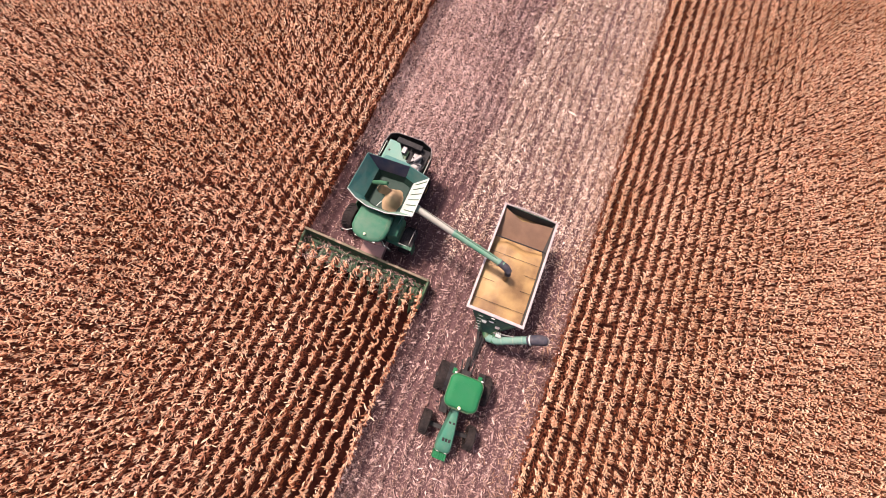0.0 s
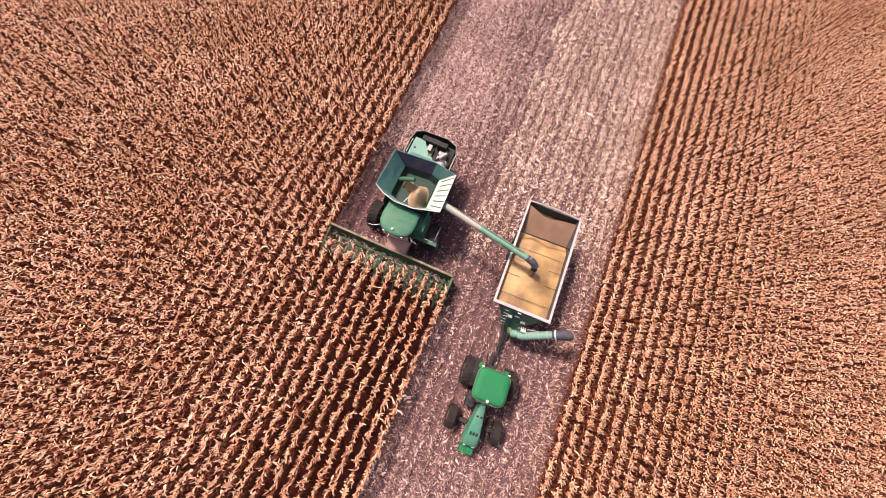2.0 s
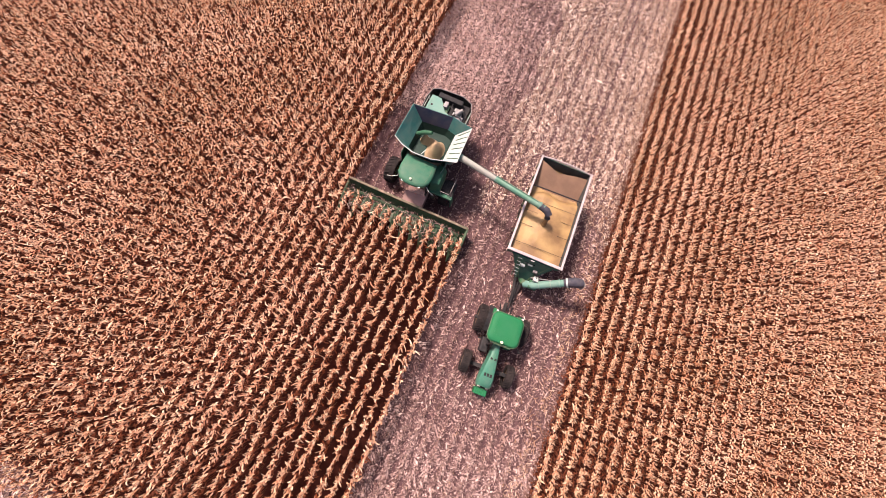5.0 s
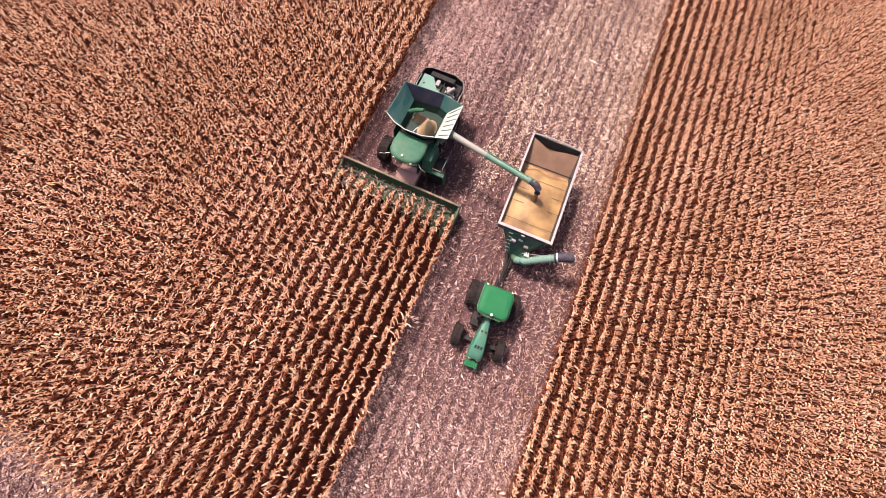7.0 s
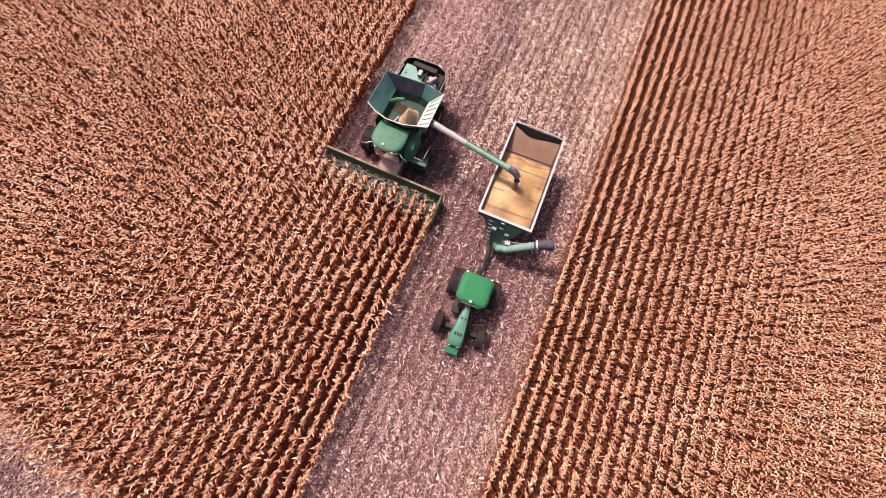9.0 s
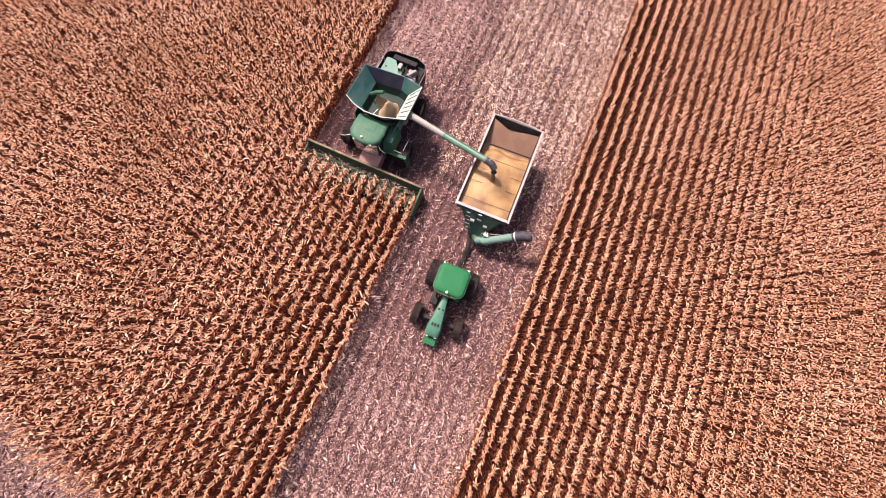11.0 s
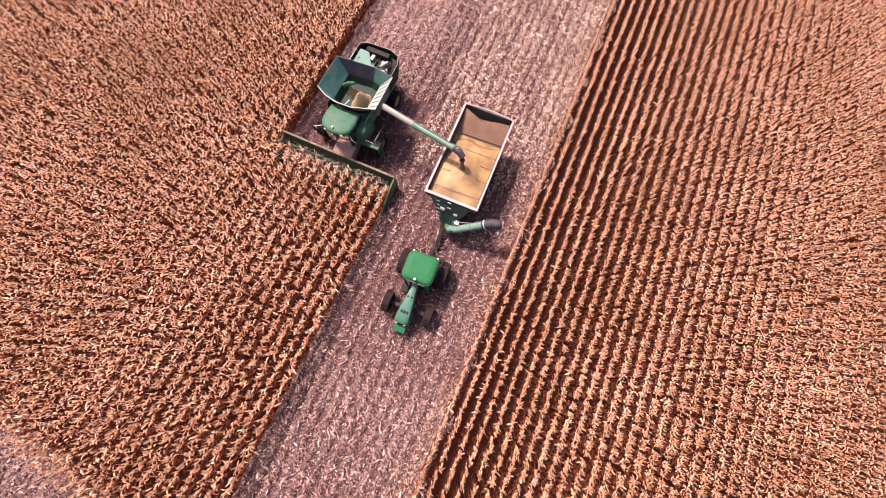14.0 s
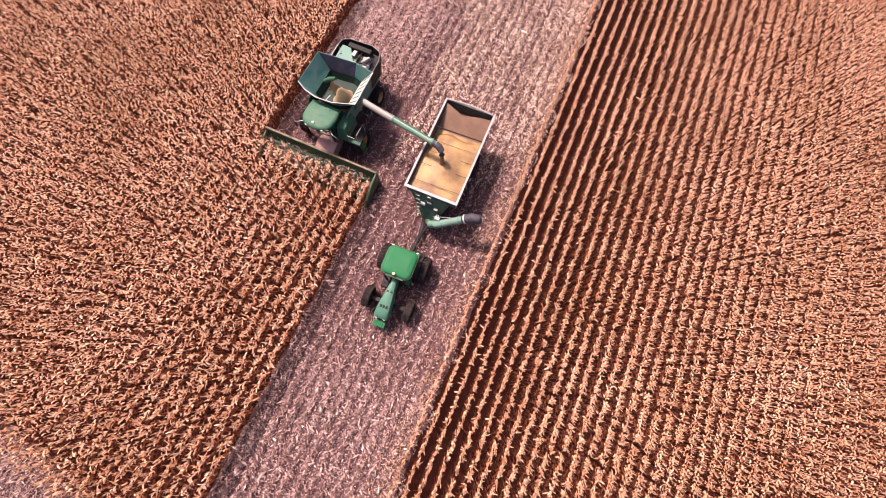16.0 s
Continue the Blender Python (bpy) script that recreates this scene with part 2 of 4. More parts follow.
def rounded(x0, x1, y0, y1, r, n=5):
    """The corners of a rounded rectangle."""
    out = []
    for cx, cy, a0 in ((x1 - r, y1 - r, 0), (x0 + r, y1 - r, 90), (x0 + r, y0 + r, 180), (x1 - r, y0 + r, 270)):
        out += [(cx + r * math.cos(radians(a0 + 90 * k / n)), cy + r * math.sin(radians(a0 + 90 * k / n))) for k in range(n + 1)]
    return out


def wheel(parent, x, y, radius, width, outward, rim_mat=YELLOW, lugs=22):
    """A lugged field tyre on a dished rim; outward is +1 or -1 along x."""
    w, r = width / 2, radius
    profile = [(-w * 0.75, r * 0.58), (-w, r * 0.70), (-w * 0.98, r * 0.86), (-w * 0.8, r * 0.945), (0, r * 0.96),
               (w * 0.8, r * 0.945), (w * 0.98, r * 0.86), (w, r * 0.70), (w * 0.75, r * 0.58)]
    bm = lathe(profile, (x, y, r), "x", 40, cap=False)
    for k in range(lugs):
        for side in (-1, 1):
            a = 2 * math.pi * (k + (0.5 if side > 0 else 0)) / lugs
            rings = []
            for s, da, half in ((0.0, 0.0, 0.035), (0.55, 0.10, 0.035), (0.95, 0.20, 0.045)):
                ring = []
                for ra, dd in ((r * 0.93, -half), (r * 0.93, half), (r * (1.0 if s < 0.9 else 0.95), half * 0.8), (r * (1.0 if s < 0.9 else 0.95), -half * 0.8)):
                    b = a + da + dd
                    ring.append((x + side * s * w, y + ra * math.cos(b), r + ra * math.sin(b)))
                rings.append(ring)
            loft(bm, rings)
    tyre = part("tyre", bm, RUBBER, parent, "lugged black rubber tyre, dusty", True)
    o = outward
    dish = [(o * -w * 0.5, r * 0.57), (o * w * 0.72, r * 0.585), (o * w * 0.74, r * 0.54), (o * w * 0.45, r * 0.50), (o * w * 0.15, r * 0.40), (o * w * 0.1, r * 0.22),
            (o * w * 0.35, r * 0.20), (o * w * 0.38, 0.02)]
    part("rim", lathe(dish, (x, y, r), "x", 32), rim_mat, tyre, "dusty yellow painted wheel rim" if rim_mat is YELLOW else "dark brown wheel rim", True)
    hub = lathe([(o * w * 0.30, r * 0.13), (o * w * 0.55, r * 0.12), (o * w * 0.62, r * 0.05)], (x, y, r), "x", 14)
    part("hub", hub, GREY, tyre, "", True)
    return tyre


def turned_about(ob, x, y, degrees, dy):
    """Turns a thing built in place about an upright line through x, y and moves it along y."""
    p = Vector((x, y, 0))
    m = Matrix.Rotation(radians(degrees), 4, "Z")
    ob.matrix_basis = Matrix.Translation(p - m.to_3x3() @ p + Vector((0, dy, 0))) @ m


def height_field(x0, x1, y0, y1, nx, ny, height, base):
    """A closed heap whose top follows height(x, y) and whose foot lies at base."""
    bm = bmesh.new()
    grid = [[bm.verts.new((x0 + (x1 - x0) * i / nx, y0 + (y1 - y0) * j / ny, height(x0 + (x1 - x0) * i / nx, y0 + (y1 - y0) * j / ny))) for i in range(nx + 1)] for j in range(ny + 1)]
    for j in range(ny):
        for i in range(nx):
            bm.faces.new((grid[j][i], grid[j][i + 1], grid[j + 1][i + 1], grid[j + 1][i]))
    edge = grid[0] + [row[-1] for row in grid[1:]] + grid[-1][-2::-1] + [row[0] for row in grid[-2:0:-1]]
    low = [bm.verts.new((v.co.x, v.co.y, base)) for v in edge]
    for i in range(len(edge)):
        k = (i + 1) % len(edge)
        bm.faces.new((edge[k], edge[i], low[i], low[k]))
    bm.faces.new(low)
    return bm


# ---- the ground and the crop ----
ROW = 0.80            # between rows
RIGHT_ROW = 15.2      # first standing row beyond the cut strip
LEFT_ROW = 4.85       # last standing row ahead of the header
BEHIND_ROW = -4.75    # last standing row behind the header
CUT_Y = -0.95         # where the header takes the stalks
END_Y, END_SLANT = -26.4, -0.16   # where the left field ends at the headland, at x = -4, and how it slants
rng = np.random.default_rng(7)


def end_y(x):
    return END_Y + END_SLANT * (x + 4.0)



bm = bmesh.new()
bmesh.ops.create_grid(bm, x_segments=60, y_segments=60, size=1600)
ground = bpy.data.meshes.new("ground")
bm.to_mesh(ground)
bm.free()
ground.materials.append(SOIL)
tagged(new("ground", ground), "red-brown field soil between the rows, darkened to imitate row shade", "ground", kind="structure")


def stuff(name, verts, faces_of_four, faces_of_three, mat, label, category, lots=()):
    """One mesh from arrays of corners."""
    data = bpy.data.meshes.new(name)
    data.vertices.add(len(verts))
    data.vertices.foreach_set("co", verts.astype(np.float32).ravel())
    n4, n3 = len(faces_of_four), len(faces_of_three)
    data.loops.add(4 * n4 + 3 * n3)
    data.polygons.add(n4 + n3)
    data.loops.foreach_set("vertex_index", np.concatenate([faces_of_four.ravel(), faces_of_three.ravel()]).astype(np.int32))
    data.polygons.foreach_set("loop_start", np.concatenate([4 * np.arange(n4), 4 * n4 + 3 * np.arange(n3)]).astype(np.int32))
    data.update(calc_edges=True)
    data.materials.append(mat)
    if lots:
        slots, start = np.zeros(n4 + n3, np.int32), 0
        for k, (other, size) in enumerate(lots):
            data.materials.append(other)
            slots[start:start + size] = k + 1
            start += size
        data.polygons.foreach_set("material_index", slots)
    return tagged(new(name, data), label, category, kind="stuff")


def unit(a, e):
    """Directions from azimuth and elevation."""
    return np.stack([np.cos(a) * np.cos(e), np.sin(a) * np.cos(e), np.sin(e)], -1)


def ribbon(points, sides, halves):
    """Corners of flat strips, one for each plant, along points with half widths to their sides."""
    out = []
    for p, side, w in zip(points, sides, halves):
        out += [p - side * w, p + side * w]
    return np.stack(out, 1)


def corn(name, xy, leaves, label, wide=1.0, unruly=0.0, low=0, reach=1.0):
    """Dry standing maize at the given places: stalk, hooked narrow leaves and tassel of every plant."""
    n = len(xy)
    tall = rng.normal(2.12 - 0.05 * unruly, 0.07 + 0.15 * unruly, n)
    foot = np.concatenate([xy, np.zeros((n, 1))], 1)
    top = foot + np.stack([rng.normal(0, 0.035 + 0.12 * unruly, n), rng.normal(0, 0.15, n), tall], 1)
    verts, quads, count = [], [], 0

    def strips(v, steps):
        nonlocal count
        idx = count + np.arange(n)[:, None] * (2 * steps + 2)
        for k in range(steps):
            quads.append(idx + np.array([[2 * k, 2 * k + 1, 2 * k + 3, 2 * k + 2]]))
        verts.append(v.reshape(-1, 3))
        count += (2 * steps + 2) * n

    # stalks, three-sided
    ring = np.stack([np.array([math.cos(a), math.sin(a), 0]) for a in (0, 2.094, 4.189)])
    v = np.concatenate([foot[:, None] + 0.016 * ring, top[:, None] + 0.008 * ring], 1)
    idx = np.arange(n)[:, None] * 6
    for a, b in ((0, 1), (1, 2), (2, 0)):
        quads.append(idx + np.array([[a, b, b + 3, a + 3]]))
    verts.append(v.reshape(-1, 3))
    count += 6 * n
    # leaves in one ragged plane, alternating: up from the stalk, over, and hanging down; the lower ones first, coloured
    # as shaded
    plane = rng.normal(math.pi / 2, 0.14 + 1.2 * unruly, n)
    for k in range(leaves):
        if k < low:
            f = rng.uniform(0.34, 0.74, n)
        else:
            f = 0.78 - 0.10 * unruly + (0.20 + 0.09 * unruly) * (k - low + rng.uniform(0, 0.9, n)) / (leaves - low)
        a = plane + math.pi * (k % 2) + rng.normal(0, 0.16 + 0.45 * unruly, n)
        stray = np.where(rng.uniform(0, 1, n) < 0.08, 1.6, 1.0)
        a = np.where(stray > 1, rng.uniform(0, 6.28, n), a)
        length = rng.uniform(0.30 + 0.10 * unruly, 0.52 + 0.24 * unruly, n) * stray * reach
        width = rng.uniform(0.024, 0.048, n) * wide
        bend = rng.normal(0, 0.35 + 0.4 * unruly, n)
        e = rng.normal(1.05, 0.25, n)
        fall = rng.normal(1.0 - 0.12 * unruly, 0.2, n) / stray
        twist = rng.normal(0, 0.5, n)
        p, points, sides = foot + (top - foot) * f[:, None], [], []
        for q in range(4):
            turn = a + bend * q * 0.6
            way = np.maximum(e - fall * q, -1.45)
            side = np.stack([-np.sin(turn), np.cos(turn), np.zeros(n)], 1)
            lift = unit(turn, way + 1.5)
            points.append(p)
            sides.append(side * np.cos(twist * q * 0.6)[:, None] + lift * np.sin(twist * q * 0.6)[:, None])
            p = p + unit(turn, way) * (length * 0.33)[:, None]
        w = width[:, None]
        strips(ribbon(points, sides, [w * 0.7, w * 1.05, w, w * 0.5]), 3)
    # tassels: a spike and its side branches
    spikes = 4
    for k in range(spikes):
        a, e = rng.uniform(0, 6.28, n), (rng.normal(1.40, 0.1, n) if k == 0 else rng.normal(1.32 - 0.45 * unruly, 0.2, n))
        spike = rng.uniform(0.18, 0.34 + 0.10 * unruly, n)[:, None]
        side = np.stack([-np.sin(a), np.cos(a), np.zeros(n)], 1)
        w = 0.021 * wide
        strips(ribbon([top, top + unit(a, e) * spike], [side, side], [w, w * 0.7]), 1)
    return stuff(name, np.concatenate(verts), np.concatenate(quads), np.zeros((0, 3), int), TASSEL, label, "crop", [(STALK, 3 * n), (SHADED_LEAF, 3 * low * n), (LEAF, 3 * (leaves - low) * n)])


def inside(xy, polygon):
    ok = np.ones(len(xy), bool)
    for (ax, ay), (bx, by) in zip(polygon, polygon[1:] + polygon[:1]):
        ok &= (bx - ax) * (xy[:, 1] - ay) - (by - ay) * (xy[:, 0] - ax) <= 0
    return ok


NEAR = [(-45, 4), (38, 54), (51, -8), (-10, -36)]


def rows_of(x_first, step_x, count, y0, y1, step):
    out = []
    for k in range(count):
        y = np.arange(y0, y1, step) + rng.uniform(0, step)
        y = y + rng.normal(0, 0.25 * step, len(y))
        out.append(np.stack([np.full(len(y), x_first + k * step_x) + rng.normal(0, 0.028, len(y)), y], 1))
    return np.concatenate(out)


left = rows_of(LEFT_ROW, -ROW, 66, -28, 56, 0.155)
left = left[left[:, 1] > end_y(left[:, 0]) + rng.normal(0, 0.12, len(left))]
left = left[(left[:, 1] < CUT_Y) | (left[:, 0] < BEHIND_ROW + 0.3)]
right = rows_of(RIGHT_ROW, ROW, 46, -40, 56, 0.108)
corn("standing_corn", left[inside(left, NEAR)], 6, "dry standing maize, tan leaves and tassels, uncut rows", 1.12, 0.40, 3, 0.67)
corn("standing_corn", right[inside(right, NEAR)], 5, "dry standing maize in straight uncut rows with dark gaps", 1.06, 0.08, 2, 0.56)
far = np.concatenate([rows_of(LEFT_ROW, -ROW, 90, -28, 80, 1.6), rows_of(RIGHT_ROW, ROW, 72, -56, 80, 1.6)])
far = far[((far[:, 1] < CUT_Y) | (far[:, 0] < BEHIND_ROW + 0.3) | (far[:, 0] > 15)) & ~inside(far, NEAR) & ((far[:, 0] > 15) | (far[:, 1] > end_y(far[:, 0])))]
corn("standing_corn", far, 4, "dry standing maize further out in the field", 2.6, 0.5, 1, 1.7)


# the harvested soil lies paler under its chaff, a little above the shade-darkened soil
def chaff_sheet(name, x0, x1, y0, y1, label, slanted=False):
    bm = bmesh.new()
    nx, ny = max(2, int((x1 - x0) / 0.2)), max(2, int((y1 - y0) / 0.9))
    grid = []
    for j in range(ny + 1):
        row = []
        for i in range(nx + 1):
            x = x0 + (x1 - x0) * i / nx
            y = y0 + ((end_y(x) if slanted else y1) - y0) * j / ny
            edge = i in (0, nx) or j in (0, ny)
            z = 0.004 if edge else 0.079 + (0.015 if slanted else 0.065) * math.cos(2 * math.pi * (x - LEFT_ROW) / ROW) + 0.02 * noise.noise((i * 0.5, j * 0.6, y0))
            if i in (0, nx) and not slanted:
                x += 0.3 * noise.noise((j * 0.7, i, 2.0))
            if slanted and j == ny:
                y += 0.3 * noise.noise((i * 0.21, 5.0, j))
            row.append(bm.verts.new((x, y, z)))
        grid.append(row)
    for j in range(ny):
        for i in range(nx):
            bm.faces.new((grid[j][i], grid[j][i + 1], grid[j + 1][i + 1], grid[j + 1][i]))
    data = bpy.data.meshes.new(name)
    bm.to_mesh(data)
    bm.free()
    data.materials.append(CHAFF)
    data.polygons.foreach_set("use_smooth", [True] * len(data.polygons))
    tagged(new(name, data), label, "ground", kind="structure")


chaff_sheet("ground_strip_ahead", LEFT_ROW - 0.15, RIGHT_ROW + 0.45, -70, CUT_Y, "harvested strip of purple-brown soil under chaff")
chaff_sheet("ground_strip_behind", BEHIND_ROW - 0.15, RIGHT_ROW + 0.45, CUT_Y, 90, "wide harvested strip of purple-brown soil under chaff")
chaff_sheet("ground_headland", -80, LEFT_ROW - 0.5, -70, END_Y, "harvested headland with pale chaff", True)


# cut stalks and litter on the harvested ground
def harvested(xy):
    x, y = xy[:, 0], xy[:, 1]
    ragged = 0.25 * np.sin(y * 2.1) * np.sin(y * 0.83 + 1.0)
    strip = (x < RIGHT_ROW + 0.55 + ragged) & (((y > CUT_Y) & (x > BEHIND_ROW - 0.1 + ragged)) | ((y <= CUT_Y) & (x > LEFT_ROW - 0.1 + ragged)))
    return strip | ((y < end_y(x) - 0.1) & (x < RIGHT_ROW))


stub_at = rows_of(LEFT_ROW + 12 * ROW, -ROW, 60, -36, 54, 0.19)
stub_at = stub_at[harvested(stub_at) & inside(stub_at, NEAR) & (stub_at[:, 0] < RIGHT_ROW - 0.3)]
n = len(stub_at)
foot = np.concatenate([stub_at, np.full((n, 1), 0.03)], 1)
top = foot + np.stack([rng.normal(0, 0.05, n), rng.normal(-0.03, 0.06, n), rng.uniform(0.22, 0.46, n)], 1)
ring = np.stack([np.array([math.cos(a), math.sin(a), 0]) for a in (0, 2.094, 4.189)])
v = np.concatenate([foot[:, None] + 0.018 * ring, top[:, None] + 0.016 * ring], 1).reshape(-1, 3)
idx = np.arange(n)[:, None] * 6
stuff("corn_stubble", v, np.concatenate([idx + np.array([[a, b, b + 3, a + 3]]) for a, b in ((0, 1), (1, 2), (2, 0))]), idx + np.array([[3, 4, 5]]), STUB,
      "short cut maize stalks standing in rows", "stubble")

n = 3600000
xy = np.stack([rng.uniform(-45, 16.0, n), rng.uniform(-38, 54, n)], 1)
phase = np.where(((xy[:, 0] < LEFT_ROW) & (xy[:, 1] < CUT_Y)) | ((xy[:, 0] < 2.0) & (xy[:, 1] > 8.0)), 0.3, np.cos(2 * math.pi * (xy[:, 0] - LEFT_ROW) / ROW))
fresh = (xy[:, 0] < LEFT_ROW) & (xy[:, 1] > CUT_Y) & (xy[:, 1] < 8.5)
driven = (xy[:, 0] > LEFT_ROW) & (np.abs(np.abs(xy[:, 0] - 9.82) - 1.5) < 0.55) & (xy[:, 1] > -9)
thin = rng.uniform(0, 1, n) < np.where(fresh, 0.35, np.where(driven, 0.6, 1.0)) * np.clip(0.40 + 0.065 * np.maximum(xy[:, 1] - 5.0, 1.7 * (-9.0 - xy[:, 1])), 0.40, 1.0)
xy = xy[thin & harvested(xy) & inside(xy, NEAR) & (rng.uniform(-1.45, 1.0, n) < phase * 0.9)]
n = len(xy)
a, tilt = rng.uniform(0, 6.28, n), rng.normal(0, 0.42, n)
length, width = rng.gamma(1.5, 0.024, n) + 0.022, rng.uniform(0.014, 0.036, n)
large = np.where(rng.uniform(0, 1, n) < 0.22, rng.uniform(1.5, 2.5, n), 0.92)
length, width = length * large, width * large
mid = np.stack([xy[:, 0], xy[:, 1], 0.085 + np.where((xy[:, 0] < LEFT_ROW) & (xy[:, 1] < CUT_Y), 0.015, 0.065) * np.cos(2 * math.pi * (xy[:, 0] - LEFT_ROW) / ROW) + rng.uniform(0.0, 0.05, n)], 1)
along, across = unit(a, tilt) * length[:, None], unit(a + math.pi / 2, rng.normal(0, 0.7, n)) * width[:, None]
mid[:, 2] += np.abs(along[:, 2]) + np.abs(across[:, 2])
v = np.stack([mid - along - across * 0.5, mid - across, mid + along, mid + across], 1).reshape(-1, 3)
v = v.reshape(-1, 4, 3)
# Area behind the combine where the haze is put into the litter colour.
dusty = (xy[:, 0] < 2.0 + 1.2 * np.sin(xy[:, 1] * 0.45) + rng.normal(0, 2.2, n)) & (xy[:, 1] > 8.0 + rng.normal(0, 0.8, n))
# Paler litter only behind the header; the strip ahead keeps the darker mix.
pale_lot = ~dusty & (xy[:, 0] > LEFT_ROW + 0.6 * np.sin(xy[:, 1] * 0.9)) & (xy[:, 1] > 3 + 2 * np.sin(xy[:, 0]))
for lot, mat, label in ((dusty, HAZE_LITTER, "chaff tinted pink, standing in for the dust haze behind the combine"), (~pale_lot & ~dusty, LITTER, "chopped leaves, husks and cobs strewn over soil"), (pale_lot, PALE_LITTER, "pale leaves and husks lying along the stubble rows")):
    stuff("corn_litter", v[lot].reshape(-1, 3), np.arange(lot.sum())[:, None] * 4 + np.array([[0, 1, 2, 3]]), np.zeros((0, 3), int), mat, label, "litter")


n = 1500
xy = np.stack([RIGHT_ROW - 0.15 - rng.gamma(1.3, 0.42, n), rng.uniform(-34, 50, n)], 1)
xy = xy[inside(xy, NEAR)]
n = len(xy)
mid = np.stack([xy[:, 0], xy[:, 1], 0.2 + rng.uniform(0.0, 0.12, n)], 1)
a, bend = rng.uniform(0, 6.28, n), rng.normal(0, 0.5, n)
size, w = rng.uniform(0.10, 0.24, n)[:, None], rng.uniform(0.014, 0.028, n)[:, None]
points = [mid - unit(a, rng.normal(0.1, 0.2, n)) * size, mid, mid + unit(a + bend, rng.normal(-0.1, 0.2, n)) * size]
side = unit(a + math.pi / 2, rng.normal(0, 0.4, n))
v = ribbon(points, [side] * 3, [w * 0.6, w, w * 0.5]).reshape(-1, 3)
idx = np.arange(n)[:, None] * 6
stuff("fallen_leaves", v, np.concatenate([idx + np.array([[0, 1, 3, 2]]), idx + np.array([[2, 3, 5, 4]])]), np.zeros((0, 3), int), STUB, "fallen tan maize leaves along the foot of the standing rows", "litter")

# ---- corn header ----
HEADER = thing("corn_header", (0, 0, 0), "green twelve-row corn header with pointed snouts, dusty", "corn header")
HX0, HX1 = -4.62, 4.98
part("top_beam", box(HX0, HX1, -0.02, 0.15, 1.55, 1.67, 0.03), BEAM_DUST, HEADER, "dusty green top beam of the header")
part("back_sheet", slab([(HX0, -0.25, 0.55), (HX1, -0.25, 0.55), (HX1, 0.06, 1.56), (HX0, 0.06, 1.56)], 0.03), HEADER_GREEN, HEADER)
part("trough", loft(bmesh.new(), [[(x, 0.03, 0.95), (x, -0.25, 0.52), (x, -0.55, 0.45), (x, -0.80, 0.55), (x, -0.80, 0.50), (x, -0.55, 0.40), (x, -0.25, 0.46), (x, 0.03, 0.85)] for x in (HX0, HX1)]), DARK_GREEN, HEADER)
bm = tube([(HX0 + 0.1, -0.42, 0.80), (HX1 - 0.1, -0.42, 0.80)], 0.13, 14)
for k in range(150):
    t0 = k / 150
    hand = 1 if t0 < 0.5 else -1
    ring = []
    for q in (0, 1):
        a = hand * 2 * math.pi * 9 * (t0 + q / 150)
        x = HX0 + 0.1 + (HX1 - HX0 - 0.2) * (t0 + q / 150)
        ring += [(x, -0.42 + 0.13 * math.cos(a), 0.80 + 0.13 * math.sin(a)), (x, -0.42 + 0.29 * math.cos(a), 0.80 + 0.29 * math.sin(a))]
    vs = [bm.verts.new(p) for p in (ring[0], ring[1], ring[3], ring[2])]
    bm.faces.new(vs)
part("cross_auger", bm, HEADER_GREEN, HEADER, "green cross auger with worn flights, dusty")
for k in range(13):
    x = LEFT_ROW + 0.4 - k * ROW
    if k in (0, 12):
        continue
    rings = []
    for y, half, low, high in ((-0.60, 0.30, 0.52, 0.90), (-1.15, 0.30, 0.42, 0.88), (-1.7, 0.24, 0.28, 0.70), (-2.15, 0.11, 0.16, 0.40), (-2.5, 0.02, 0.08, 0.14)):
        rings.append([(x - half, y, low), (x - half * 0.8, y, low + (high - low) * 0.6), (x - half * 0.3, y, high), (x + half * 0.3, y, high), (x + half * 0.8, y, low + (high - low) * 0.6), (x + half, y, low)])
    part("snout", loft(bmesh.new(), rings), HEADER_GREEN, HEADER, "", True)
for k in range(12):
    x = LEFT_ROW - k * ROW
    part("deck_plate", box(x - 0.16, x + 0.16, -1.5, -0.72, 0.46, 0.52, 0.01), DARK_GREEN, HEADER)
for x, tall, name in ((HX1, 1.45, "end_divider"), (HX0, 1.25, "end_divider")):
    o = 1 if x > 0 else -1
    rings = []
    for y, half, low, high in ((0.10, 0.10, 0.35, tall + 0.15), (-0.6, 0.13, 0.30, tall), (-1.3, 0.14, 0.22, tall * 0.78), (-2.0, 0.10, 0.14, tall * 0.48), (-2.55, 0.02, 0.06, 0.16)):
        rings.append([(x - half, y, low), (x - half * 0.8, y, high - 0.08), (x - half * 0.4, y, high), (x + half * 0.4, y, high), (x + half * 0.8, y, high - 0.08), (x + half, y, low)])
    part(name, loft(bmesh.new(), rings), DARK_GREEN, HEADER, "tall green end divider", True)

n = 900
mid = np.stack([rng.uniform(HX0 + 0.1, HX1 - 0.1, n), rng.uniform(-2.0, -0.15, n), np.zeros(n)], 1)
mid[:, 2] = np.where(mid[:, 1] < -1.2, 0.9 + (mid[:, 1] + 1.2) * 0.45, 0.93) + rng.uniform(0.0, 0.25, n)
a = rng.uniform(0, 6.28, n)
along, across = unit(a, rng.normal(0, 0.5, n)) * rng.uniform(0.06, 0.22, n)[:, None], unit(a + math.pi / 2, rng.normal(0, 0.6, n)) * rng.uniform(0.012, 0.03, n)[:, None]
v = np.stack([mid - along - across * 0.5, mid - across, mid + along, mid + across], 1).reshape(-1, 3)
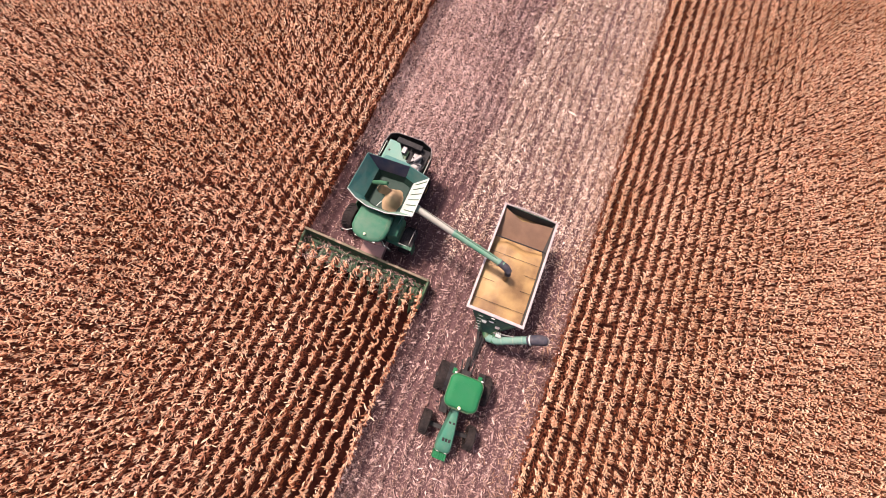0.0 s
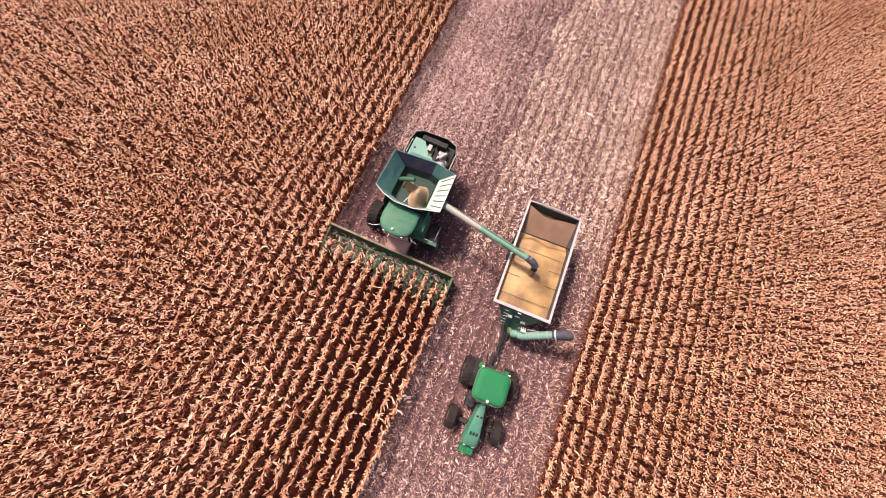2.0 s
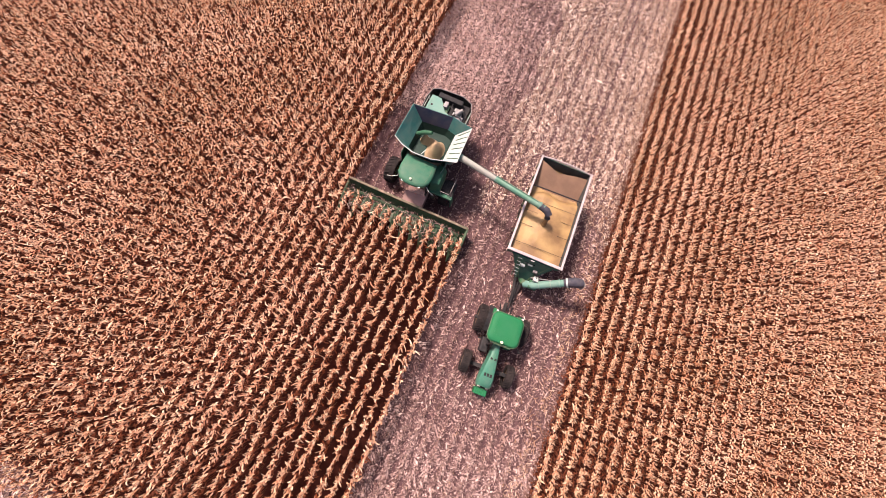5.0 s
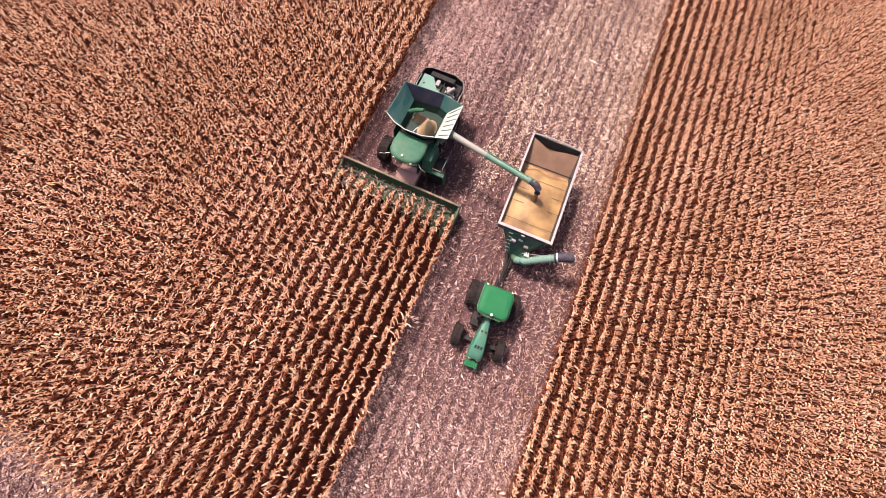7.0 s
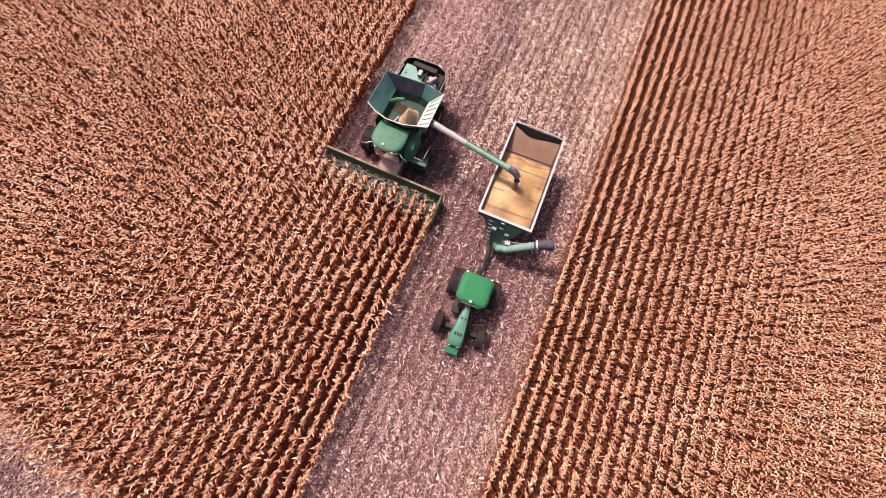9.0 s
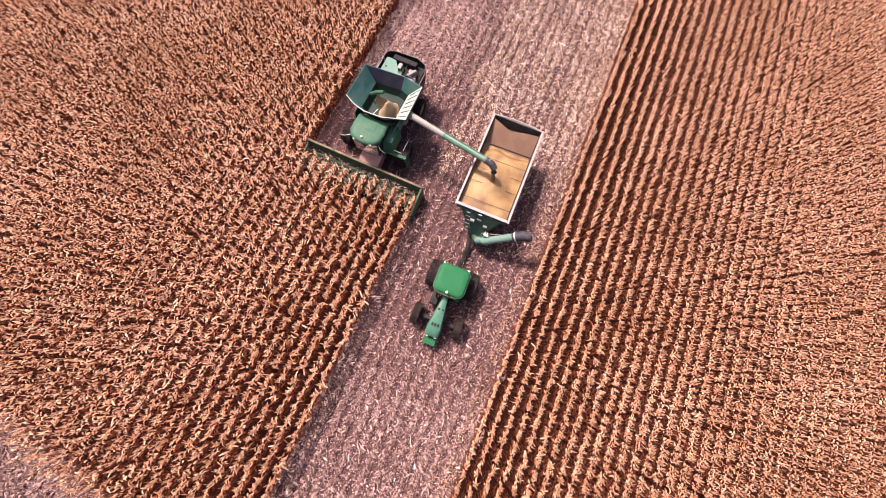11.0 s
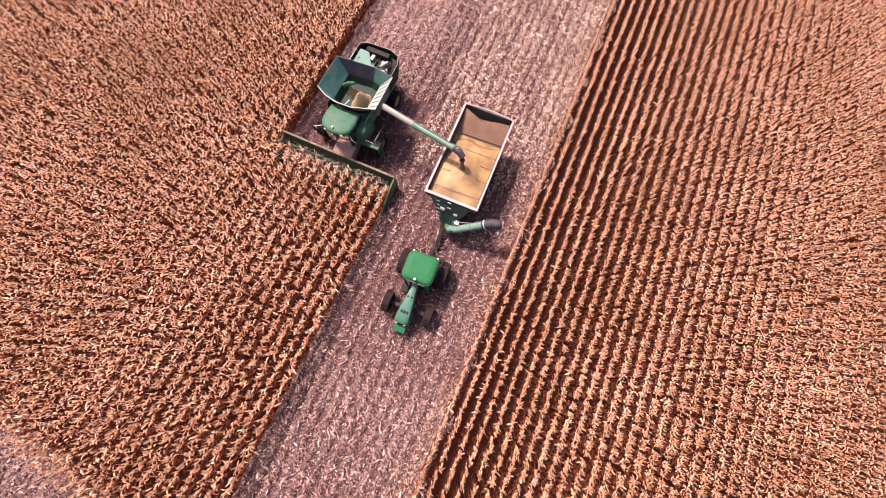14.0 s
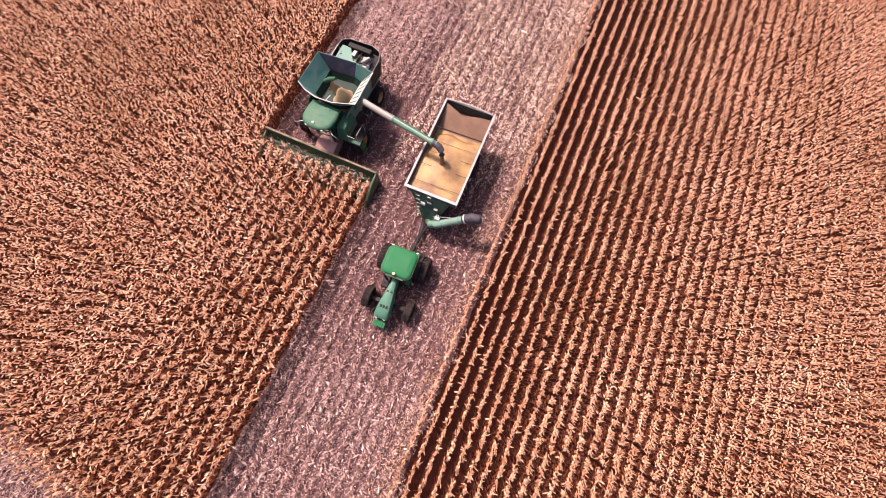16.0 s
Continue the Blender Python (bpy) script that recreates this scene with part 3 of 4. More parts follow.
stuff("corn_trash", v, np.arange(n)[:, None] * 4 + np.array([[0, 1, 2, 3]]), np.zeros((0, 3), int), LITTER, "broken corn leaves and husks on the header", "litter")

# ---- combine ----
COMBINE = thing("combine_harvester", (0, 0, 0), "dusty green combine harvester with open grain tank, auger swung out", "combine")
part("feeder_house", loft(bmesh.new(), [[(-0.40, y, z0), (1.20, y, z0), (1.20, y, z1), (-0.40, y, z1)] for y, z0, z1 in ((0.10, 0.55, 1.40), (1.2, 0.95, 1.75), (2.2, 1.3, 2.1))]), DUSTED, COMBINE, "feeder house caked with pinkish dust")
part("chassis", box(-1.15, 1.35, 1.9, 7.9, 0.95, 2.1, 0.06), BLACK, COMBINE)
part("axle", tube([(-2.0, 2.3, 1.0), (2.2, 2.3, 1.0)], 0.2, 12), DARK_GREEN, COMBINE)
part("rear_axle", tube([(-1.6, 6.7, 0.8), (1.75, 6.7, 0.8)], 0.13, 12), DARK_GREEN, COMBINE)
for x, o in ((-2.15, -1), (2.38, 1)):
    wheel(COMBINE, x, 2.3, 1.0, 0.80, o)
for x, o in ((-1.72, -1), (1.72, 1)):
    wheel(COMBINE, x, 6.7, 0.78, 0.55, o)
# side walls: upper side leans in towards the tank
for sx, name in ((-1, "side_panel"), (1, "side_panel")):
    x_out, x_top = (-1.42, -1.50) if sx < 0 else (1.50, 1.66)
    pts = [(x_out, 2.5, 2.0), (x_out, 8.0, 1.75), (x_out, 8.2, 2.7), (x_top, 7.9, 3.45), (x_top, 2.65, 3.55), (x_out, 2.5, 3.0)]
    # Right shield's paler paint makes up for the shade it stands in.
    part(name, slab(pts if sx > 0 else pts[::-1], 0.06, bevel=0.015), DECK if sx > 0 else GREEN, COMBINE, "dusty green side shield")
part("body_core", box(-1.38, 1.46, 2.7, 7.6, 1.9, 2.85, 0.05), DARK_GREEN, COMBINE)
# cab
cab = part("cab_frame", box(-0.95, 1.15, 1.0, 2.45, 1.85, 2.25, 0.05), GREEN, COMBINE)
for x, y in ((-0.93, 0.98), (1.13, 0.98), (-0.95, 2.42), (1.15, 2.42)):
    part("pillar", tube([(x, y, 2.0), (x * 0.98, y - 0.05, 3.72)], 0.05, 8), BLACK, cab)
part("windscreen", loft(bmesh.new(), [[(x * s + 0.1, 0.93 - 0.14 * math.cos(x * 1.4) + (0.02 if s < 1 else 0), z) for x in (-1.0, -0.6, -0.2, 0.2, 0.6, 1.0)] for z, s in ((1.95, 0.98), (3.7, 1.0))], cap=False, closed=False), GLASS, cab, "curved dark windscreen")
part("side_window", slab([(-0.96, 1.05, 2.2), (-0.96, 2.35, 2.2), (-0.96, 2.35, 3.68), (-0.96, 1.0, 3.68)], 0.015), GLASS, cab)
part("side_window", slab([(1.17, 1.05, 2.2), (1.17, 2.35, 2.2), (1.17, 2.35, 3.68), (1.17, 1.0, 3.68)], 0.015), GLASS, cab)
part("seat", loft(bmesh.new(), [[(-0.2, 1.5, z), (0.4, 1.5, z), (0.4, 2.1 if z < 2.6 else 2.2, z), (-0.2, 2.1 if z < 2.6 else 2.2, z)] for z in (2.25, 2.6)]), BLACK, cab)
outline = [(-1.02, 2.62), (-1.10, 1.7), (-1.05, 1.15), (-0.80, 0.76), (-0.40, 0.56), (0.10, 0.50), (0.60, 0.56), (1.05, 0.74), (1.30, 1.10), (1.36, 1.7), (1.26, 2.62)]
rings = []
for s, z in ((0.90, 3.68), (1.0, 3.72), (1.0, 3.82), (0.95, 3.90), (0.80, 3.945), (0.45, 3.965)):
    rings.append([(0.12 + (x - 0.12) * s, 1.65 + (y - 1.65) * s, z) for x, y in outline])
roof = part("cab_roof", loft(bmesh.new(), rings), CAB_GREEN, COMBINE, "rounded green cab roof, lightly dusted", True)
part("roof_hatch", slab([(x, y, 3.952) for x, y in rounded(-0.35, 0.62, 1.55, 2.35, 0.12)], 0.025), CAB_GREEN, roof)
part("roof_seam", tube([(1.02, 1.0, 3.93), (1.10, 1.7, 3.935), (1.02, 2.5, 3.93)], 0.018, 6), DARK_GREEN, roof)
part("beacon", lathe([(3.93, 0.075), (4.0, 0.085), (4.06, 0.08), (4.10, 0.03)], (0.03, 0.83, 0), "z", 14), BEACON, roof, "pale round beacon on the roof", True)
for x in (-0.5, 0.75):
    part("work_light", box(x - 0.08, x + 0.08, 0.44 + abs(x - 0.12) * 0.2, 0.54 + abs(x - 0.12) * 0.2, 3.70, 3.80, 0.015), LAMP, roof, "clear work light under the roof edge")
for x0, x1 in ((-0.95, -1.72), (1.2, 1.75)):
    arm = part("mirror_arm", tube([(x0, 0.95, 3.5), ((x0 + x1) / 2, 0.72, 3.45), (x1, 0.75, 3.2)], 0.022, 6), GALVANISED, COMBINE)
    part("mirror", box(x1 - 0.12, x1 + 0.12, 0.68, 0.74, 2.7, 3.2, 0.02), BLACK, arm)
# platform and ladder beside the cab
deck = part("platform", box(1.98, 2.95, 1.68, 2.85, 1.92, 2.0, 0.02), BLACK, COMBINE, "dark service platform beside the cab")
part("platform_beam", box(1.15, 3.0, 1.40, 1.67, 1.88, 2.06, 0.04), CAB_GREEN, deck, "green front beam of the platform")
for k in range(6):
    part("tread_bar", box(2.05 + 0.14 * k, 2.12 + 0.14 * k, 1.72, 2.78, 2.0, 2.025, 0.005), BLACK, deck)
part("handrail", tube([(2.8, 1.6, 2.0), (2.8, 1.6, 2.95), (2.8, 2.7, 2.95), (2.8, 2.7, 2.0)], 0.022, 6), GREY, deck)
part("handrail", tube([(2.1, 1.5, 2.0), (2.1, 1.45, 2.75), (2.7, 1.45, 2.75), (2.7, 1.5, 2.0)], 0.022, 6), GREY, deck)
ladder = part("ladder_rail", tube([(2.85, 1.65, 2.0), (3.0, 1.5, 0.6)], 0.025, 6), GREEN, COMBINE)
part("ladder_rail", tube([(2.85, 2.2, 2.0), (3.0, 2.05, 0.6)], 0.025, 6), GREEN, COMBINE)
for k in range(5):
    f = k / 4
    part("rung", box(2.85 + 0.15 * f - 0.06, 2.85 + 0.15 * f + 0.06, 1.65 - 0.15 * f, 2.2 - 0.15 * f, 1.9 - 1.25 * f, 1.93 - 1.25 * f, 0.006), DARK_GREEN, ladder)
fairing = part("cab_side_fairing", loft(bmesh.new(), [[(1.22, y0, z), (x1, y0 + 0.12, z), (x1 - 0.06, 3.1, z), (1.22, 3.1, z)] for x1, y0, z in ((1.95, 1.45, 1.9), (1.95, 1.5, 2.7), (1.82, 1.62, 3.05), (1.6, 1.8, 3.15))]), CAB_GREEN, COMBINE, "green fairing between the cab and the platform", True)
part("fairing_door", slab([(1.962, 1.75, 2.05), (1.952, 2.75, 2.05), (1.94, 2.75, 2.65), (1.95, 1.75, 2.65)], 0.02), DARK_GREEN, fairing)
# grain tank: bin and four flared extension panels
RIM = [(-2.05, 5.85, 4.70), (-2.15, 3.05, 4.62), (-1.45, 2.70, 4.52), (-0.55, 2.48, 4.48), (0.75, 2.52, 4.52), (2.46, 2.95, 4.72), (2.40, 5.85, 4.70), (0.9, 6.15, 4.62)]
BIN = [(-1.25, 5.55, 3.60), (-1.25, 3.25, 3.60), (-1.05, 3.05, 3.60), (-0.45, 2.90, 3.60), (0.70, 2.90, 3.60), (1.42, 3.25, 3.60), (1.42, 5.55, 3.60), (0.75, 5.75, 3.60)]
FLOOR = [(x * 0.8, 4.3 + (y - 4.3) * 0.8, 2.95) for x, y, z in BIN]
inner = [[Vector(p) for p in ring] for ring in (FLOOR, BIN)]
part("grain_tank", loft(bmesh.new(), [[p + Vector((0.06 * (1 if p.x > 0 else -1), 0.06 * (1 if p.y > 4.3 else -1), 0)) for p in ring] for ring in inner] + inner[::-1], cap=False), TANK, COMBINE, "dark green steel grain tank bin")
# Panel colours carry the light: teal and navy on the shaded sides.
for k, (name, mat, label) in enumerate((("left_panel", TEAL, "flared teal green tank panel"), ("corner_panel", TEAL, ""), ("front_panel", PALE_GREEN, ""), ("front_panel", PALE_GREEN, "front tank panel with a pale edge"),
                                        ("corner_panel", PALE_GREEN, ""), ("right_panel", GALVANISED, "pale ribbed tank panel"), ("rear_panel", TEAL, "teal rear tank panel"), ("rear_panel", NAVY, "rear tank panel darkened to blue for its shade"))):
    i, j = k, (k + 1) % 8
    panel = part("tank_extension", slab([BIN[i], RIM[i], RIM[j], BIN[j]], 0.035), mat, COMBINE, label)
    rim_mat = GALVANISED if 1 <= k <= 5 else TEAL
    part("panel_edge", tube([RIM[i], RIM[j]], 0.036 if 1 <= k <= 5 else 0.025, 8), rim_mat, panel)
    if k == 5:
        for f in (0.1, 0.26, 0.42, 0.58, 0.74, 0.9):
            low, high = Vector(BIN[i]).lerp(Vector(BIN[j]), f), Vector(RIM[i]).lerp(Vector(RIM[j]), f)
            part("panel_rib", tube([low.lerp(high, 0.25) + Vector((-0.03, 0, 0.04)), high + Vector((-0.03, 0, 0.02))], 0.035, 5), DARK_GREEN, panel)
part("tank_floor", slab([(x * 1.1, 4.3 + (y - 4.3) * 1.1, 3.02) for x, y, z in FLOOR], 0.04), TANK, COMBINE)
part("tank_brace", tube([(-0.15, 2.95, 3.8), (0.05, 3.35, 3.95)], 0.03, 6), GALVANISED, COMBINE)
part("filling_auger", tube([(-1.1, 4.5, 3.6), (-0.55, 4.45, 4.15), (0.0, 4.5, 4.4)], [0.15, 0.15, 0.13], 12), GREEN, COMBINE, "green tank filling auger", True)


def tank_heap(x, y):
    main = 1.25 * math.exp(-((x - 0.50) / 0.44) ** 2 - ((y - 3.95) / 0.62) ** 2)
    side = 0.9 * math.exp(-((x + 0.50) / 0.26) ** 2 - ((y - 4.5) / 0.26) ** 2) + 0.7 * math.exp(-((x + 0.02) / 0.35) ** 2 - ((y - 4.45) / 0.16) ** 2)
    return 2.93 + main + side + 0.06 * noise.noise((x * 1.6 + 3, y * 1.6, 0)) + 0.03 * noise.noise((x * 3.7, y * 3.7, 0))


tank_grain = part("corn_in_tank", height_field(-1.15, 1.3, 3.05, 5.4, 40, 40, tank_heap, 2.95), TANK_GRAIN, None, "", True)
tagged(tank_grain, "heap of golden shelled corn in the combine tank", "grain", kind="stuff")
# engine deck and tail
part("engine_deck", slab([(-1.5, 6.1, 3.45), (-1.5, 8.0, 3.5), (-0.75, 8.0, 3.56), (-0.05, 6.9, 3.6), (0.35, 6.9, 3.62), (0.35, 6.1, 3.62)][::-1], 0.08, bevel=0.02), DECK, COMBINE, "pale green engine deck panel")
part("rear_tank_slope", slab([(-1.35, 5.95, 3.9), (1.1, 6.1, 3.9), (0.6, 6.7, 3.70), (-1.2, 6.7, 3.62)], 0.05), TEAL, COMBINE)
part("engine_bay", box(-1.0, 1.5, 6.2, 8.4, 2.9, 3.3, 0.04), BLACK, COMBINE, "dark open engine bay")
part("engine_block", box(0.5, 1.15, 6.6, 7.7, 3.3, 3.62, 0.08), GREY, COMBINE)
part("air_cleaner", tube([(0.75, 7.0, 3.75), (1.1, 7.55, 3.8)], 0.14, 14), GREY, COMBINE, "grey cylindrical air cleaner", True)
part("muffler", tube([(1.25, 6.5, 3.55), (1.28, 7.0, 3.7)], 0.11, 12), GREY, COMBINE, "", True)
part("exhaust_pipe", tube([(1.28, 6.9, 3.7), (1.1, 6.75, 4.0), (0.85, 6.7, 4.15)], 0.05, 10), GREY, COMBINE, "", True)
part("service_box", box(-0.36, -0.06, 7.3, 7.8, 3.3, 3.75, 0.04), GREY, COMBINE, "grey service box")
part("engine_cover", box(-0.75, 0.1, 6.95, 7.75, 3.3, 3.5, 0.06), DARK_GREEN, COMBINE)
part("intake_pipe", tube([(0.75, 7.0, 3.75), (0.45, 6.75, 3.72), (0.2, 6.9, 3.6)], 0.07, 10), BLACK, COMBINE, "", True)
part("coolant_hose", tube([(0.2, 7.95, 3.55), (0.25, 7.5, 3.6), (0.6, 7.3, 3.66)], 0.045, 8), BLACK, COMBINE, "", True)
part("coolant_hose", tube([(0.9, 7.95, 3.45), (1.2, 7.8, 3.5), (1.15, 7.4, 3.6)], 0.04, 8), BLACK, COMBINE, "", True)
part("fuel_cap", lathe([(3.5, 0.09), (3.58, 0.09), (3.6, 0.05)], (-1.2, 7.2, 0), "z", 12), BLACK, COMBINE)
part("grab_rail", tube([(-1.55, 6.4, 3.5), (-1.55, 6.4, 3.95), (-1.55, 7.6, 3.95), (-1.55, 7.6, 3.5)], 0.02, 6), GALVANISED, COMBINE)
part("radiator_screen", box(-1.0, 0.9, 7.95, 8.35, 2.7, 3.75, 0.05), BLACK, COMBINE, "black rotary radiator screen")
for k in range(7):
    part("screen_slat", box(-0.9 + 0.25 * k, -0.82 + 0.25 * k, 8.0, 8.3, 3.75, 3.775, 0.004), BLACK, COMBINE)
hoop = [(-1.75, 6.3, 3.62), (-1.78, 7.6, 3.70), (-1.62, 8.35, 3.72), (-1.1, 8.62, 3.72), (0.7, 8.75, 3.70), (1.45, 8.5, 3.62), (1.72, 7.8, 3.60), (1.72, 6.3, 3.55)]
part("tail_rim", tube(hoop, 0.03, 8), GREY, COMBINE, "grey rounded edge of the tail hood")
part("tail_hood", loft(bmesh.new(), [[Vector(p) + Vector((0, 0, dz)) * 1 + Vector((p[0] * k, (p[1] - 7) * k * 0.5, 0)) for p in hoop] for dz, k in ((0.0, 0.0), (-0.7, 0.02), (-1.5, -0.06))], cap=False, closed=False), BLACK, COMBINE, "black tail hood")
part("straw_chopper", loft(bmesh.new(), [[(-0.9, y, z0), (1.1, y, z0), (1.1, y, z1), (-0.9, y, z1)] for y, z0, z1 in ((7.6, 1.2, 2.1), (8.7, 0.9, 1.5))]), DARK_GREEN, COMBINE)
# unloading auger
pivot, bend, far_end = Vector((1.95, 3.95, 3.6)), Vector((2.3, 3.80, 4.15)), Vector((9.0, 2.3, 4.95))
part("auger_elbow", tube([(1.7, 4.0, 2.6), pivot, bend, bend.lerp(far_end, 0.05)], [0.28, 0.28, 0.28, 0.26], 16), PALE_GREEN, COMBINE, "", True)
auger = part("unloading_auger", tube([bend, bend.lerp(far_end, 0.46)], [0.24, 0.235], 18), PALE_AUGER, COMBINE, "long unloading auger, dust-white then green, swung over the cart", True)
part("outer_tube", tube([bend.lerp(far_end, 0.46), far_end], [0.235, 0.21], 18), AUGER_GREEN, auger, "faded green outer tube", True)
for f in (0.03, 0.46, 0.95):
    at, way = bend.lerp(far_end, f), (far_end - bend).normalized() * 0.04
    part("joint_ring", tube([at - way, at + way], 0.265, 18), DECK, auger, "", True)
part("hydraulic_line", tube([bend + Vector((0.3, 0.1, 0.23)), bend.lerp(far_end, 0.5) + Vector((0, 0.06, 0.25)), bend.lerp(far_end, 0.92) + Vector((0, 0.06, 0.22))], 0.018, 6), BLACK, auger)
part("auger_spout", tube([far_end - Vector((0.25, -0.06, 0.03)), far_end + Vector((0.2, -0.08, -0.02)), far_end + Vector((0.42, -0.2, -0.18)), far_end + Vector((0.5, -0.3, -0.5))], [0.225, 0.24, 0.235, 0.21], 16), SPOUT, auger, "black rubber spout", True)

# ---- grain cart and its load; the tractor that pulls it ----
CART_Y, CART_TURN, TRACTOR_TURN = 0.1, 1.3, 3.0
CART = thing("grain_cart", (0, CART_Y, 0), "green grain cart with a pale rim, full of shelled corn", "grain cart")
turned_about(CART, 9.78, 3.0, CART_TURN, CART_Y)
X0, X1, Y0, Y1, TOP = 7.89, 11.66, -0.76, 6.78, 3.62
outer = [(X0, X1, Y0, Y1, TOP), (X0 + 0.05, X1 - 0.05, Y0 + 0.05, Y1 - 0.05, 2.75), (9.0, 10.55, -0.1, 5.0, 1.15), (9.1, 10.45, 0.0, 4.6, 0.95)]


def rect(x0, x1, y0, y1, z, d=0.0):
    return [(x0 + d, y0 + d, z), (x1 - d, y0 + d, z), (x1 - d, y1 - d, z), (x0 + d, y1 - d, z)]


part("hopper", loft(bmesh.new(), [rect(*o) for o in outer[::-1]] + [rect(*o, 0.05) for o in outer[:3]] + [rect(9.1, 10.45, 0.0, 4.6, 1.1)]), HOPPER_GREEN, CART, "dark green steel hopper")
part("lining", loft(bmesh.new(), [rect(*o, 0.054) for o in outer[:3]] + [rect(*o, 0.07) for o in outer[2::-1]], cap=False), LINING, CART, "dark steel lining of the hopper")
for a, b in (((X0, Y0), (X1, Y0)), ((X1, Y0), (X1, Y1)), ((X1, Y1), (X0, Y1)), ((X0, Y1), (X0, Y0))):
    (ax, ay), (bx, by) = a, b
    wide = 0.10 if ay == by and ay == Y0 else 0.065
    if ay == by and ay == Y1:
        bow = [(X0 - 0.02 + (X1 - X0 + 0.04) * k / 10, Y1 - 0.02 + 0.11 * math.sin(math.pi * k / 10), TOP + 0.01 + 0.05 * math.sin(math.pi * k / 10)) for k in range(11)]
        part("rim_rail", tube(bow, 0.06, 10), RIM_WHITE, CART, "pale rear rim rail, bowed outward", True)
        continue
    part("rim_rail", box(min(ax, bx) - 0.075 + (0.153 if ay == by else 0), max(ax, bx) + 0.075 - (0.153 if ay == by else 0), min(ay, by) - (wide if ay == by else 0.1), max(ay, by) + (wide if ay == by else 0.075), TOP - 0.04, TOP + 0.06, 0.02), RIM_WHITE, CART, "pale painted rim rail")
for k, y in enumerate((0.0, 1.35, 2.45, 3.35, 4.45)):
    part("cross_brace", tube([(X0 + 0.05, y, 3.42), (X1 - 0.05, y + 0.1, 3.42)], 0.013 if k != 4 else 0.05, 6), BLACK, CART)
for sx, x in ((-1, X0), (1, X1)):
    for k in range(7):
        y = Y0 + 0.5 + k * (Y1 - Y0 - 1.0) / 6
        part("wall_rib", box(x - 0.04 + sx * 0.03, x + 0.04 + sx * 0.03, y - 0.04, y + 0.04, 2.7, TOP - 0.05, 0.01), DARK_GREEN, CART)
part("rear_slope", slab([(X0 + 0.14, 4.55, 2.62), (X1 - 0.14, 4.55, 2.62), (X1 - 0.12, Y1 - 0.34, 3.43), (X1 - 0.9, Y1 - 0.40, 3.40), (X0 + 1.5, Y1 - 0.66, 3.30), (X0 + 0.9, Y1 - 0.45, 3.38), (X0 + 0.12, Y1 - 0.2, 3.48)], 0.03), SLOPE, CART, "brown sloping rear plate")
# front: tapered nose over the sump, window, ladder, lamps, folding auger
nose = part("front_nose", loft(bmesh.new(), [[(x0, yf, z), (x1, yf, z), (x1, yb, z), (x0, yb, z)] for x0, x1, yf, yb, z in (
    (9.45, 10.35, -1.75, -0.45, 1.2), (8.95, 10.75, -1.30, -0.62, 2.1), (8.3, 11.25, Y0 - 0.14, Y0 - 0.04, 3.42))]), HOPPER_GREEN, CART, "tapered dark green front of the cart")
for x0, x1, y0, y1, z0, z1, m in ((9.15, 9.5, -1.28, -1.10, 2.45, 2.72, GALVANISED), (9.62, 9.95, -1.12, -0.95, 2.75, 2.95, GALVANISED), (10.2, 10.5, -1.34, -1.15, 2.35, 2.55, GREY)):
    part("bracket", box(x0, x1, y0, y1, z0, z1, 0.03), m, nose)
for dx in (-0.55, 0.62):
    part("nose_rib", tube([(9.78 + dx * 1.9, Y0 - 0.15, 3.38), (9.85 + dx * 1.1, -1.32, 2.1), (9.9 + dx * 0.5, -1.76, 1.25)], 0.035, 6), DARK_GREEN, nose)
part("front_window", box(9.35, 10.05, -1.06, -1.02, 2.86, 3.1, 0.01), GLASS, CART, "small viewing window in the front wall")
part("front_lamp", box(9.6, 9.85, Y0 - 0.20, Y0 - 0.13, 3.36, 3.46, 0.015), LAMP, CART)
rungs = part("ladder_rail", tube([(8.72, Y0 - 0.20, 3.5), (9.05, -1.80, 1.4)], 0.022, 6), GREEN, CART)
part("ladder_rail", tube([(9.06, Y0 - 0.20, 3.5), (9.39, -1.80, 1.4)], 0.022, 6), GREEN, CART)
for k in range(6):
    f = 0.08 + 0.16 * k
    x, y, z = 8.72 + 0.33 * f, (Y0 - 0.20) * (1 - f) - 1.80 * f, 3.5 - 2.1 * f
    part("rung", tube([(x, y, z), (x + 0.34, y, z)], 0.016, 6), GALVANISED, rungs)
part("lower_auger", tube([(9.8, 0.6, 0.75), (9.9, -1.7, 1.05), (10.15, -2.0, 1.25)], 0.25, 14), DARK_GREEN, CART, "", True)
arm = part("folding_auger", tube([(9.95, -1.75, 1.2), (10.5, -1.75, 1.7), (12.25, -1.02, 2.82)], [0.27, 0.27, 0.26], 18), DECK, CART, "pale green folding unloading auger across the front", True)
arm.location = (0.22, -0.24, 0)
part("auger_boot", tube([(12.18, -1.06, 2.78), (12.35, -0.98, 2.90), (12.75, -0.82, 3.08), (13.1, -0.72, 3.02), (13.28, -0.68, 2.72)], [0.27, 0.33, 0.35, 0.34, 0.30], 16), SPOUT, arm, "dark rubber boot on the auger end", True)
part("boot_clamp", tube([(12.30, -1.0, 2.86), (12.38, -0.97, 2.91)], 0.345, 18), GALVANISED, arm)
part("boot_lip", tube([(13.24, -0.69, 2.80), (13.30, -0.675, 2.70)], 0.325, 18), GREY, arm)
for f in (0.18, 0.55, 0.82):
    p = Vector((10.5, -1.75, 1.7)).lerp(Vector((12.25, -1.02, 2.82)), f)
    q = Vector((1.75, 0.73, 1.12)).normalized() * 0.035
    part("tube_flange", tube([p - q, p + q], 0.31, 18), PALE_GREEN, arm)
